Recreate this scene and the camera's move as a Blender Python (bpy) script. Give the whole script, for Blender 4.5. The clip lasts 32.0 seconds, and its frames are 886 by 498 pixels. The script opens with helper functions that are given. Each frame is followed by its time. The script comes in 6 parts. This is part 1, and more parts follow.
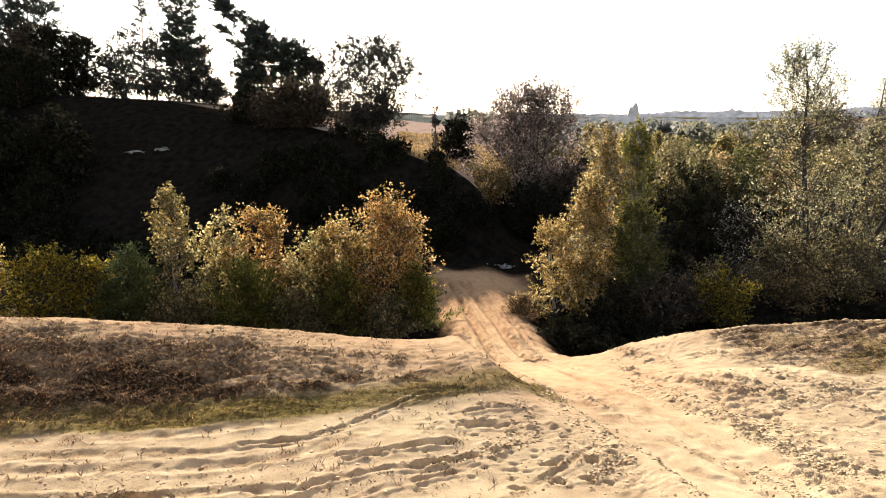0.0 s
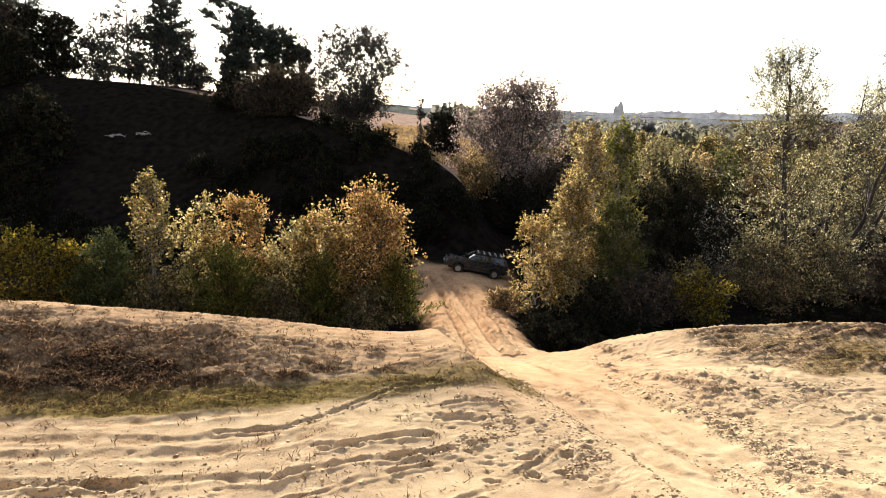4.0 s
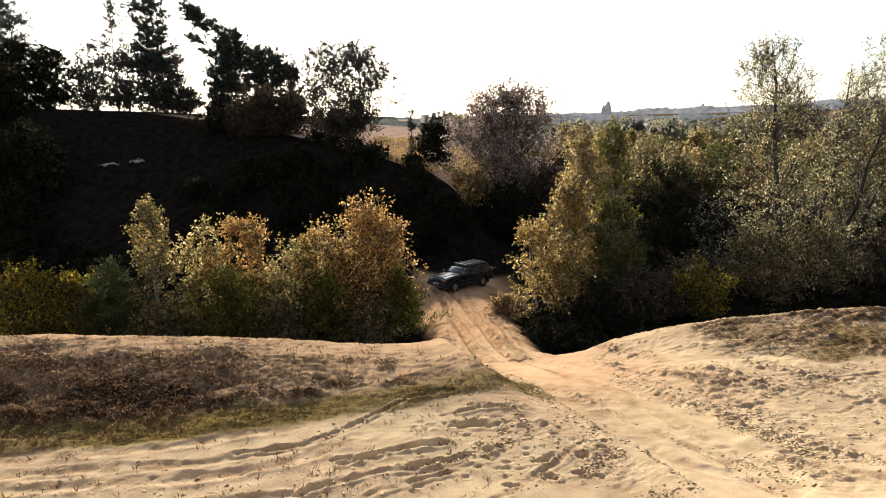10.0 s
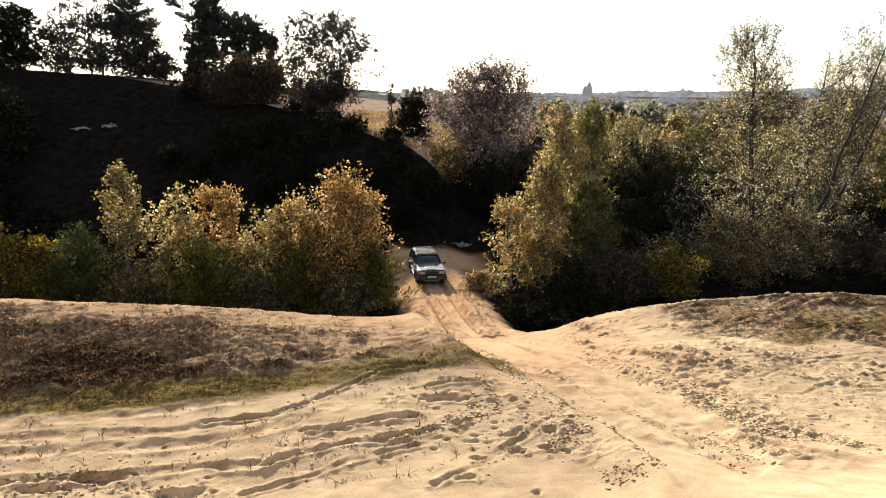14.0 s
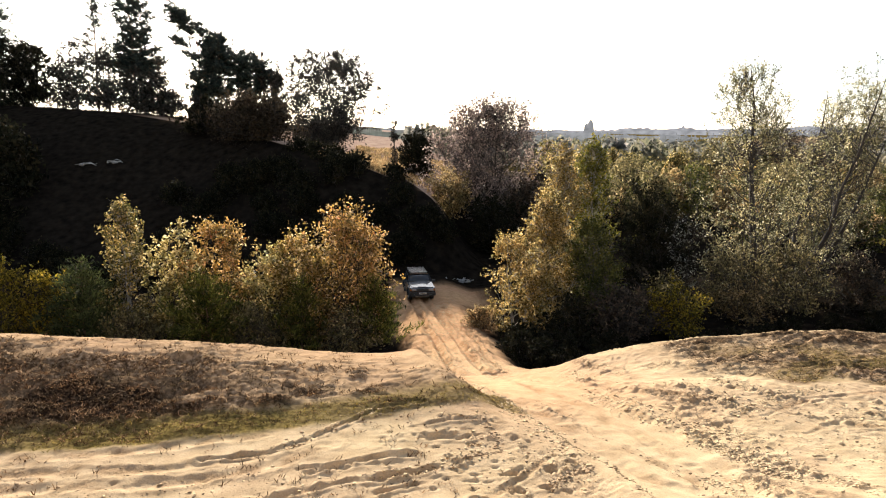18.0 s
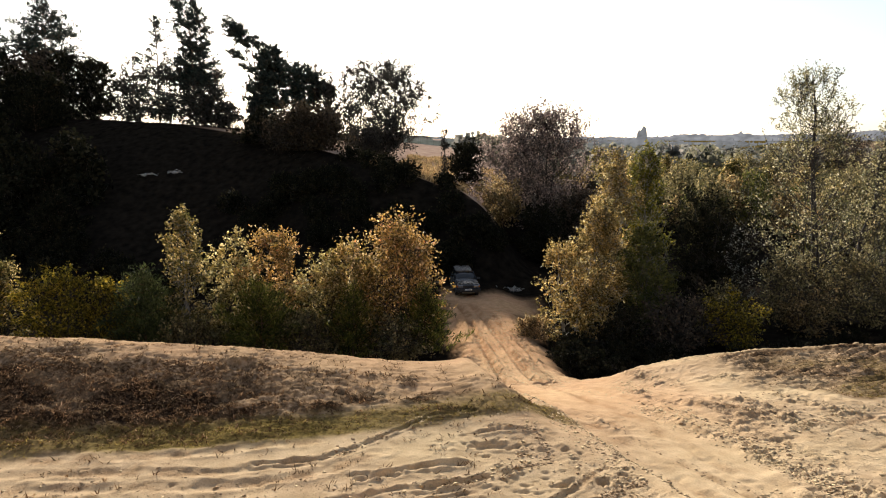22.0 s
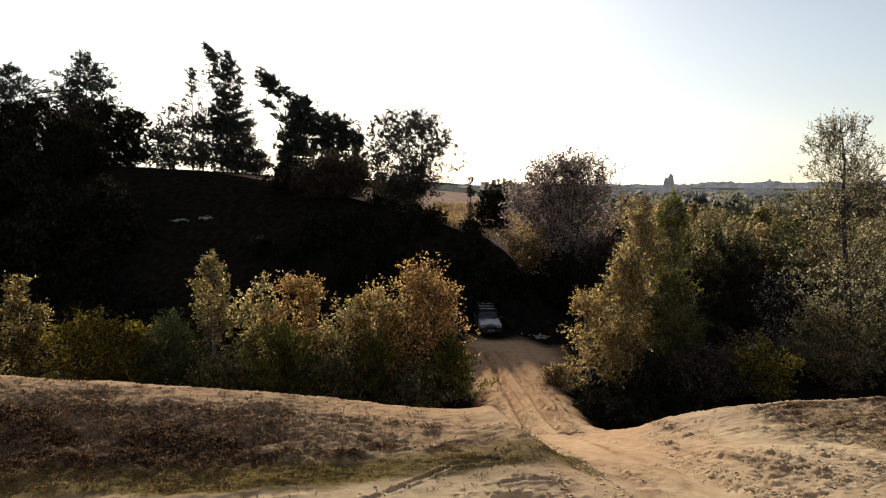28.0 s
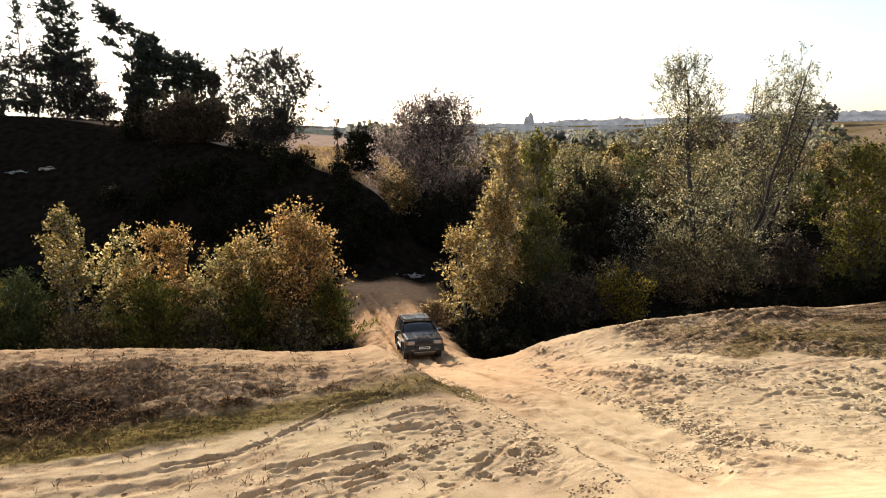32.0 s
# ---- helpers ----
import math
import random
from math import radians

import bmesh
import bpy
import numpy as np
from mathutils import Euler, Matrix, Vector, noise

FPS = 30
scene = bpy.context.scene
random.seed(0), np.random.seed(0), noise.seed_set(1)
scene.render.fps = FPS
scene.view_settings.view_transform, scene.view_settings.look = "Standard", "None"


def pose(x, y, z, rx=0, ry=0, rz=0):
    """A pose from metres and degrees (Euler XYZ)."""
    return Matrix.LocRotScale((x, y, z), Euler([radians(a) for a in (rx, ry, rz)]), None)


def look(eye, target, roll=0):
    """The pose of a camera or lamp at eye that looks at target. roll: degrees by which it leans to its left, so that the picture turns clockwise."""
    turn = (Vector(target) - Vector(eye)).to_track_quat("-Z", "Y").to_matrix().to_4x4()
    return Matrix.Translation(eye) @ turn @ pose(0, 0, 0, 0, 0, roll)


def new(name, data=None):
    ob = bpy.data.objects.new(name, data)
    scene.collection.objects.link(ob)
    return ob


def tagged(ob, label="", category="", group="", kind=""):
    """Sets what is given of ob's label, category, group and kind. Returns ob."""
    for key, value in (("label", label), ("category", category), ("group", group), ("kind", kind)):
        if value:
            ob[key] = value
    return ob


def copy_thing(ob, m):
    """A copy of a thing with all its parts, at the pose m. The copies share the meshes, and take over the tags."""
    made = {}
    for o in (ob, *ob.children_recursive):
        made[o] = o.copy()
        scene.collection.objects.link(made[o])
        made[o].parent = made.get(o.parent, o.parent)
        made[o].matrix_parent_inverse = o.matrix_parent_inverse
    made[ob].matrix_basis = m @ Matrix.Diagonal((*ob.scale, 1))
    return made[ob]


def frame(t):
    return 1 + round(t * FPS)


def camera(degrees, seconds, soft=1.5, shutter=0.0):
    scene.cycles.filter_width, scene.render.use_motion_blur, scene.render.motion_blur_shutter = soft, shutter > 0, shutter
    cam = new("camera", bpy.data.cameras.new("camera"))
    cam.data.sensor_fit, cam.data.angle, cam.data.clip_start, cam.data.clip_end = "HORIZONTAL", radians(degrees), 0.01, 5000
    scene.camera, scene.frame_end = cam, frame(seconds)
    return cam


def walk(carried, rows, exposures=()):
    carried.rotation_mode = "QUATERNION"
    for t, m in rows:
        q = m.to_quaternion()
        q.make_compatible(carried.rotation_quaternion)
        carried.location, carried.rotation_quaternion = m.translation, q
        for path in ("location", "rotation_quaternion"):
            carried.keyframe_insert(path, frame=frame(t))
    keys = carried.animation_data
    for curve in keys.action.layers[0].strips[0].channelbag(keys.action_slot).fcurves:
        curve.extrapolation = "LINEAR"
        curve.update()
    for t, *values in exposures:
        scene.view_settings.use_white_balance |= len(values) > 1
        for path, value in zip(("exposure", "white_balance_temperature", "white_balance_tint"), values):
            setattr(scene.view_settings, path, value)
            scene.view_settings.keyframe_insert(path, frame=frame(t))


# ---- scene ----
cam = camera(64.65, 32.0, soft=1.0)
ROWS = [
    (0.0, 0.000, 0.000, 10.800, 0.00, -10.40, -0.00),
    (0.5, 0.012, -0.001, 10.797, -0.01, -10.31, 0.11),
    (1.0, 0.011, 0.002, 10.796, -0.45, -12.47, -0.19),
    (1.5, 0.026, 0.008, 10.809, -0.96, -12.35, -0.36),
    (2.0, 0.035, 0.001, 10.791, -1.66, -11.68, -0.48),
    (2.5, 0.045, 0.011, 10.798, -3.12, -12.29, -0.26),
    (3.0, 0.023, -0.003, 10.771, -1.62, -11.47, -1.06),
    (3.5, 0.016, -0.008, 10.782, -1.03, -11.06, -1.83),
    (5.5, 0.018, -0.024, 10.818, -1.54, -10.71, -0.95),
    (6.0, 0.021, -0.034, 10.825, -0.90, -10.56, -0.77),
    (6.5, 0.026, -0.046, 10.820, -0.00, -10.27, -0.85),
    (7.0, 0.039, -0.055, 10.807, 0.38, -11.22, -0.56),
    (7.5, 0.066, -0.065, 10.790, 0.58, -10.89, -0.10),
    (8.0, 0.106, -0.064, 10.792, 0.34, -11.47, 0.31),
    (8.5, 0.062, -0.042, 10.828, -0.90, -11.55, -0.06),
    (9.0, -0.123, -0.110, 10.883, -4.66, -9.67, 0.01),
    (9.5, -0.236, -0.213, 10.821, -4.70, -9.05, 2.20),
    (10.0, -0.173, -0.253, 10.881, -2.04, -10.20, 1.51),
    (10.5, -0.165, -0.275, 10.875, -0.88, -9.58, 0.24),
    (11.0, -0.148, -0.294, 10.858, 1.32, -10.00, 0.68),
    (11.5, -0.131, -0.291, 10.850, 0.53, -10.23, 0.52),
    (12.0, -0.144, -0.267, 10.848, -1.56, -10.44, 0.06),
    (12.5, -0.126, -0.248, 10.837, -2.84, -11.08, -0.06),
    (13.0, -0.117, -0.215, 10.863, -3.81, -11.60, -0.27),
    (13.5, -0.124, -0.224, 10.839, -3.85, -10.98, -0.16),
    (14.0, -0.119, -0.228, 10.820, -3.59, -12.13, -0.42),
    (14.5, -0.128, -0.235, 10.824, -2.85, -11.94, -0.30),
    (15.0, -0.133, -0.229, 10.848, -2.32, -12.12, -0.18),
    (15.5, -0.134, -0.222, 10.858, -2.51, -11.49, -0.08),
    (17.5, -0.090, -0.214, 10.860, -1.48, -11.60, 0.36),
    (18.0, -0.076, -0.218, 10.825, -3.37, -9.21, -0.57),
    (18.5, -0.087, -0.195, 10.809, -3.17, -11.87, -0.82),
    (19.0, -0.087, -0.190, 10.829, -2.32, -10.56, -0.39),
    (19.5, -0.091, -0.194, 10.829, -1.75, -10.90, -0.22),
    (20.0, -0.092, -0.212, 10.851, -0.92, -10.74, -0.40),
    (20.5, -0.095, -0.236, 10.855, -0.93, -7.14, 0.31),
    (21.0, -0.086, -0.277, 10.809, 0.27, -7.40, 0.19),
    (21.5, -0.067, -0.246, 10.848, 0.37, -8.32, -0.12),
    (22.0, -0.077, -0.244, 10.849, 0.71, -8.57, -0.05),
    (22.5, -0.073, -0.252, 10.866, 0.28, -7.69, 0.19),
    (23.0, -0.059, -0.294, 10.859, 1.12, -4.10, 0.41),
    (23.5, -0.028, -0.307, 10.809, -0.09, -5.75, -0.23),
    (24.0, -0.082, -0.262, 10.851, 0.08, -6.90, -0.58),
    (24.5, -0.070, -0.272, 10.836, 0.27, -6.97, -0.82),
    (26.5, -0.090, -0.331, 10.862, 2.49, -5.77, -0.76),
    (27.0, -0.076, -0.362, 10.866, 3.21, -5.05, -0.37),
    (27.5, -0.055, -0.369, 10.870, 3.00, -4.78, -0.25),
    (28.0, -0.042, -0.362, 10.870, 2.85, -4.78, -0.17),
    (28.5, -0.030, -0.324, 10.881, 1.40, -4.81, 0.10),
    (29.0, -0.044, -0.152, 10.800, -3.26, -7.27, 0.35),
    (29.5, -0.260, -0.190, 10.782, -5.68, -9.79, 1.32),
    (30.0, -0.320, -0.353, 10.805, -5.78, -8.52, 1.20),
    (30.5, -0.321, -0.380, 10.811, -8.09, -9.03, 0.64),
    (31.0, -0.333, -0.397, 10.828, -8.83, -8.47, 1.05),
    (31.5, -0.325, -0.422, 10.824, -9.09, -9.84, 0.86),
    (32.0, -0.337, -0.440, 10.815, -8.07, -9.56, 1.01),
]
EXPOSURES = [(0.0, 1.20), (6.0, 1.15), (9.0, 1.15), (10.0, 0.83), (11.0, 0.93), (13.0, 0.94), (15.0, 1.01), (18.0, 1.16), (20.0, 1.15),
             (21.0, 0.83), (23.0, 0.63), (27.0, 0.46), (28.0, 0.13), (29.0, 0.20), (30.0, 0.75), (32.0, 0.81)]
walk(cam, [(t, pose(x, y, z, 90 + pitch, roll, yaw)) for t, x, y, z, yaw, pitch, roll in ROWS], EXPOSURES)

# ---- daylight: low sun ahead and to the left, hazy white sky ----
SUN_EL, SUN_AZ = 21.2, -14.5          # azimuth from +y, clockwise
world = bpy.data.worlds.new("sky")
scene.world = world
world.use_nodes = True
wn = world.node_tree.nodes
sky = wn.new("ShaderNodeTexSky")
sky.sky_type = "NISHITA"
sky.sun_disc = False
sky.sun_elevation, sky.sun_rotation = radians(SUN_EL), radians(SUN_AZ)
sky.altitude, sky.air_density, sky.dust_density, sky.ozone_density = 120, 1.0, 1.0, 1.0
wn["Background"].inputs["Strength"].default_value = 0.103
milky = wn.new("ShaderNodeHueSaturation")     # thin high haze takes most of the blue and yellow out of the sky
milky.inputs["Saturation"].default_value = 0.62
world.node_tree.links.new(sky.outputs["Color"], milky.inputs["Color"])
world.node_tree.links.new(milky.outputs["Color"], wn["Background"].inputs["Color"])
sun = new("sun", bpy.data.lights.new("sun", "SUN"))
sun.data.energy, sun.data.angle, sun.data.color = 5.0, radians(0.6), (1.0, 0.92, 0.8)
_a, _e = radians(SUN_AZ), radians(SUN_EL)
sun.matrix_world = look((math.sin(_a) * math.cos(_e) * 200, math.cos(_a) * math.cos(_e) * 200, math.sin(_e) * 200), (0, 0, 0))


# ---- materials ----
def material(name, rough=0.8, metal=0.0):
    m = bpy.data.materials.new(name)
    m.use_nodes = True
    b = m.node_tree.nodes["Principled BSDF"]
    b.inputs["Roughness"].default_value, b.inputs["Metallic"].default_value = rough, metal
    return m, m.node_tree.nodes, m.node_tree.links, b


def ramp(nodes, stops):
    r = nodes.new("ShaderNodeValToRGB")
    while len(r.color_ramp.elements) < len(stops):
        r.color_ramp.elements.new(0.5)
    for e, (p, c) in zip(r.color_ramp.elements, stops):
        e.position, e.color = p, (*c, 1)
    return r


def noise_tex(nodes, links, scale, detail=4, coords=None):
    n = nodes.new("ShaderNodeTexNoise")
    n.inputs["Scale"].default_value, n.inputs["Detail"].default_value = scale, detail
    if coords:
        links.new(coords, n.inputs["Vector"])
    return n


def mix_col(nodes, links, fac, a, b, blend="MIX"):
    m = nodes.new("ShaderNodeMix")
    m.data_type, m.blend_type = "RGBA", blend
    for sock, v in ((m.inputs[0], fac), (m.inputs[6], a), (m.inputs[7], b)):
        if isinstance(v, (int, float)):
            sock.default_value = v
        elif isinstance(v, tuple):
            sock.default_value = (*v, 1)
        else:
            links.new(v, sock)
    return m.outputs[2]


def leaf_material(name, stops, through_light=0.45, rough=0.6, spec=0.15):
    """Leaves: colour varies from leaf to leaf; part of the light passes through."""
    m, n, l, b = material(name, rough)
    geo = n.new("ShaderNodeNewGeometry")
    r = ramp(n, stops)
    l.new(geo.outputs["Random Per Island"], r.inputs[0])
    info = n.new("ShaderNodeTexCoord")
    big = noise_tex(n, l, 0.9, 2, info.outputs["Object"])
    dark = ramp(n, [(0.36, (0.5, 0.54, 0.54)), (0.58, (1.12, 1.05, 1.0))])
    l.new(big.outputs["Fac"], dark.inputs[0])
    col = mix_col(n, l, 1.0, r.outputs[0], dark.outputs[0], "MULTIPLY")
    l.new(col, b.inputs["Base Color"])
    b.inputs["Specular IOR Level"].default_value = spec
    t = n.new("ShaderNodeBsdfTranslucent")
    l.new(col, t.inputs["Color"])
    s = n.new("ShaderNodeMixShader")
    s.inputs[0].default_value = through_light
    l.new(b.outputs[0], s.inputs[1])
    l.new(t.outputs[0], s.inputs[2])
    l.new(s.outputs[0], n["Material Output"].inputs["Surface"])
    return m


def bark_material(name, a, b2, scale=6.0):
    m, n, l, b = material(name, 0.9)
    co = n.new("ShaderNodeTexCoord")
    mp = n.new("ShaderNodeMapping")
    mp.inputs["Scale"].default_value = (1, 1, 0.25)
    l.new(co.outputs["Object"], mp.inputs[0])
    t = noise_tex(n, l, scale, 6, mp.outputs[0])
    r = ramp(n, [(0.35, a), (0.65, b2)])
    l.new(t.outputs["Fac"], r.inputs[0])
    l.new(r.outputs[0], b.inputs["Base Color"])
    bp = n.new("ShaderNodeBump")
    bp.inputs["Strength"].default_value, bp.inputs["Distance"].default_value = 0.6, 0.03
    l.new(t.outputs["Fac"], bp.inputs["Height"])
    l.new(bp.outputs[0], b.inputs["Normal"])
    return m


def plain(name, col, rough=0.5, metal=0.0, spots=0.12, scale=8.0, spec=0.5):
    """A painted, rubber or plastic surface with a little dust and wear."""
    m, n, l, b = material(name, rough, metal)
    co = n.new("ShaderNodeTexCoord")
    t = noise_tex(n, l, scale, 5, co.outputs["Object"])
    r = ramp(n, [(0.35, tuple(c * (1 - spots) for c in col)), (0.7, tuple(min(1, c * (1 + spots) + 0.01 * spots) for c in col))])
    l.new(t.outputs["Fac"], r.inputs[0])
    l.new(r.outputs[0], b.inputs["Base Color"])
    rr = n.new("ShaderNodeMapRange")
    rr.inputs["To Min"].default_value, rr.inputs["To Max"].default_value = max(0, rough - 0.1), min(1, rough + 0.15)
    l.new(t.outputs["Fac"], rr.inputs["Value"])
    l.new(rr.outputs[0], b.inputs["Roughness"])
    b.inputs["Specular IOR Level"].default_value = spec
    return m


def ground_material():
    """Pale sand; dry grass, green grass and forest litter with painted shade where the ground's own masks say so."""
    m, n, l, b = material("ground", 0.95)
    b.inputs["Specular IOR Level"].default_value = 0.0
    pos = n.new("ShaderNodeTexCoord").outputs["Object"]

    def mask(key):
        a = n.new("ShaderNodeAttribute")
        a.attribute_name = key
        return a.outputs["Fac"]
    big, mid, fine = (noise_tex(n, l, s, d, pos) for s, d in ((0.25, 3), (2.2, 5), (28, 4)))
    sand = ramp(n, [(0.3, (0.45, 0.328, 0.2)), (0.7, (0.59, 0.446, 0.288))])
    l.new(mid.outputs["Fac"], sand.inputs[0])
    tint = ramp(n, [(0.35, (0.95, 0.9, 0.88)), (0.65, (1.05, 1.05, 1.0))])
    l.new(big.outputs["Fac"], tint.inputs[0])
    col = mix_col(n, l, 1.0, sand.outputs[0], tint.outputs[0], "MULTIPLY")
    grain = ramp(n, [(0.3, (0.86, 0.84, 0.82)), (0.5, (1.01, 1.01, 1.01)), (0.7, (1.06, 1.06, 1.06))])
    l.new(fine.outputs["Fac"], grain.inputs[0])
    col = mix_col(n, l, 1.0, col, grain.outputs[0], "MULTIPLY")
    red = mix_col(n, l, 1.0, col, (1.0, 0.84, 0.77), "MULTIPLY")
    col = mix_col(n, l, mask("reddish"), col, red)
    rut_dark = mix_col(n, l, 1.0, col, (0.76, 0.7, 0.66), "MULTIPLY")     # darker, redder sand along the ruts
    col = mix_col(n, l, mask("rut_dark"), col, rut_dark)
    dry = ramp(n, [(0.33, (0.06, 0.036, 0.019)), (0.5, (0.22, 0.138, 0.077)), (0.66, (0.46, 0.32, 0.2))])
    l.new(noise_tex(n, l, 10.0, 9, pos).outputs["Fac"], dry.inputs[0])
    col = mix_col(n, l, mask("dry_grass"), col, dry.outputs[0])
    moss = ramp(n, [(0.42, (0.02, 0.0125, 0.008)), (0.56, (0.075, 0.047, 0.027)), (0.7, (0.26, 0.165, 0.095))])
    l.new(noise_tex(n, l, 12.0, 9, pos).outputs["Fac"], moss.inputs[0])
    col = mix_col(n, l, mask("moss"), col, moss.outputs[0])
    green = ramp(n, [(0.35, (0.08, 0.058, 0.018)), (0.7, (0.26, 0.19, 0.065))])
    l.new(noise_tex(n, l, 11.0, 7, pos).outputs["Fac"], green.inputs[0])
    col = mix_col(n, l, mask("green_grass"), col, green.outputs[0])
    # litter is near black: the slope's shade is darkened into its colour
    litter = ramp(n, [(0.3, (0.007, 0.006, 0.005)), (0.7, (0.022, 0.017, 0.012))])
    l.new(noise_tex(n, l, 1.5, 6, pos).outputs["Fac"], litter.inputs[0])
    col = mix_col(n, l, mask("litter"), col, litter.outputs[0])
    meadow = ramp(n, [(0.3, (0.29, 0.195, 0.145)), (0.7, (0.48, 0.345, 0.265))])
    l.new(noise_tex(n, l, 0.4, 6, pos).outputs["Fac"], meadow.inputs[0])
    col = mix_col(n, l, mask("meadow"), col, meadow.outputs[0])
    l.new(col, b.inputs["Base Color"])
    bp = n.new("ShaderNodeBump")
    bp.inputs["Strength"].default_value, bp.inputs["Distance"].default_value = 0.45, 0.02
    l.new(noise_tex(n, l, 22, 8, pos).outputs["Fac"], bp.inputs["Height"])
    trend = n.new("ShaderNodeMapping")           # the broken crust runs along the lane
    trend.inputs["Rotation"].default_value = (0, 0, radians(-16))
    trend.inputs["Scale"].default_value = (1.5, 0.8, 1)
    l.new(pos, trend.inputs[0])
    crumbs = noise_tex(n, l, 8.5, 6, trend.outputs[0])
    crumbs.inputs["Roughness"].default_value = 0.62
    bp2 = n.new("ShaderNodeBump")
    bp2.inputs["Distance"].default_value = 0.16
    l.new(mask("churned"), bp2.inputs["Strength"])
    l.new(crumbs.outputs["Fac"], bp2.inputs["Height"])
    l.new(bp.outputs[0], bp2.inputs["Normal"])
    l.new(bp2.outputs[0], b.inputs["Normal"])
    return m


GROUND = ground_material()
GOLD = leaf_material("gold_leaves", [(0.0, (0.086, 0.0692, 0.022)), (0.4, (0.316, 0.224, 0.0584)), (0.66, (0.552, 0.374, 0.116)), (1.0, (0.882, 0.694, 0.433))], 0.66, 0.5, 0.22)
OLD_GOLD = leaf_material("old_gold_leaves", [(0.0, (0.0929, 0.077, 0.0289)), (0.42, (0.3, 0.212, 0.066)), (0.7, (0.55, 0.38, 0.13)), (1.0, (0.8, 0.68, 0.36))], 0.68, 0.5, 0.22)
PALE_GOLD = leaf_material("pale_gold_leaves", [(0.0, (0.0787, 0.0701, 0.0237)), (0.35, (0.342, 0.266, 0.079)), (0.62, (0.582, 0.466, 0.185)), (1.0, (0.856, 0.746, 0.43))], 0.64, 0.5, 0.22)
ORANGE = leaf_material("orange_leaves", [(0.0, (0.0801, 0.0602, 0.0228)), (0.4, (0.346, 0.213, 0.0555)), (0.66, (0.554, 0.345, 0.103)), (0.94, (0.831, 0.608, 0.35)), (1.0, (0.494, 0.172, 0.0603))], 0.66, 0.5, 0.22)
YELLOW_GREEN = leaf_material("yellow_green_leaves", [(0.0, (0.0659, 0.0629, 0.0221)), (0.5, (0.19, 0.156, 0.0474)), (0.8, (0.469, 0.34, 0.119)), (1.0, (0.802, 0.653, 0.373))], 0.66)
LIME = leaf_material("lime_leaves", [(0.0, (0.033, 0.033, 0.007)), (0.5, (0.157, 0.128, 0.016)), (0.8, (0.38, 0.288, 0.035)), (1.0, (0.512, 0.38, 0.05))], 0.55)
OLIVE = leaf_material("olive_leaves", [(0.0, (0.086, 0.0742, 0.0345)), (0.5, (0.222, 0.19, 0.086)), (1.0, (0.47, 0.385, 0.2))], 0.6)
WILLOW = leaf_material("willow_leaves", [(0.0, (0.116, 0.114, 0.0563)), (0.5, (0.308, 0.275, 0.135)), (0.8, (0.6, 0.53, 0.29)), (1.0, (0.78, 0.74, 0.56))], 0.6)
SILVER = leaf_material("silver_leaves", [(0.0, (0.192, 0.192, 0.153)), (0.5, (0.416, 0.416, 0.34)), (1.0, (0.72, 0.72, 0.646))], 0.4)
GREEN = leaf_material("green_leaves", [(0.0, (0.0371, 0.042, 0.0115)), (0.5, (0.0847, 0.0922, 0.024)), (1.0, (0.179, 0.168, 0.0481))], 0.45)
ALDER = leaf_material("alder_leaves", [(0.0, (0.0762, 0.0766, 0.0149)), (0.5, (0.174, 0.169, 0.031)), (1.0, (0.37, 0.306, 0.062))], 0.58)
GREY = leaf_material("grey_purple_leaves", [(0.0, (0.109, 0.083, 0.0774)), (0.5, (0.25, 0.193, 0.175)), (1.0, (0.561, 0.448, 0.387))], 0.55)
BROWN = leaf_material("brown_leaves", [(0.0, (0.036, 0.0276, 0.0216)), (0.5, (0.084, 0.0648, 0.048)), (1.0, (0.18, 0.132, 0.09))], 0.45)
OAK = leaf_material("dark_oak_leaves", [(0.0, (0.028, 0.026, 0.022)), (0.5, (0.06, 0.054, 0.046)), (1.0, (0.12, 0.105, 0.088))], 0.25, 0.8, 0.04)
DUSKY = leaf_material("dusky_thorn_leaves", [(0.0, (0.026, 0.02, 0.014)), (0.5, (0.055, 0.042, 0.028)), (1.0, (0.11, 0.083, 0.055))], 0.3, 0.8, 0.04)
TAN = leaf_material("tan_leaves", [(0.0, (0.123, 0.0868, 0.039)), (0.5, (0.328, 0.231, 0.104)), (1.0, (0.628, 0.478, 0.247))], 0.7)
# leaf colour taken down to near black, so that it carries the shade
SHADE_LEAVES = leaf_material("shade_darkened_leaves", [(0.0, (0.0096, 0.0112, 0.0072)), (0.5, (0.0208, 0.021, 0.0117)), (1.0, (0.044, 0.0375, 0.0216))], 0.25, 0.9, 0.02)
# two leaf colours for distant woods, paled and greyed to paint in haze
HAZY = leaf_material("haze_paled_olive_leaves", [(0.0, (0.138, 0.138, 0.0938)), (0.5, (0.196, 0.19, 0.131)), (1.0, (0.276, 0.253, 0.188))], 0.68)
HAZY_DARK = leaf_material("haze_paled_green_leaves", [(0.0, (0.149, 0.155, 0.138)), (0.5, (0.207, 0.207, 0.188)), (1.0, (0.287, 0.27, 0.25))], 0.68)
NEEDLE = leaf_material("pine_needles", [(0.0, (0.026, 0.036, 0.03)), (0.5, (0.05, 0.064, 0.055)), (1.0, (0.085, 0.1, 0.085))], 0.35)
YOUNG_NEEDLE = leaf_material("young_pine_needles", [(0.0, (0.0304, 0.0386, 0.00944)), (0.5, (0.0914, 0.103, 0.0222)), (1.0, (0.244, 0.232, 0.0539))], 0.55)
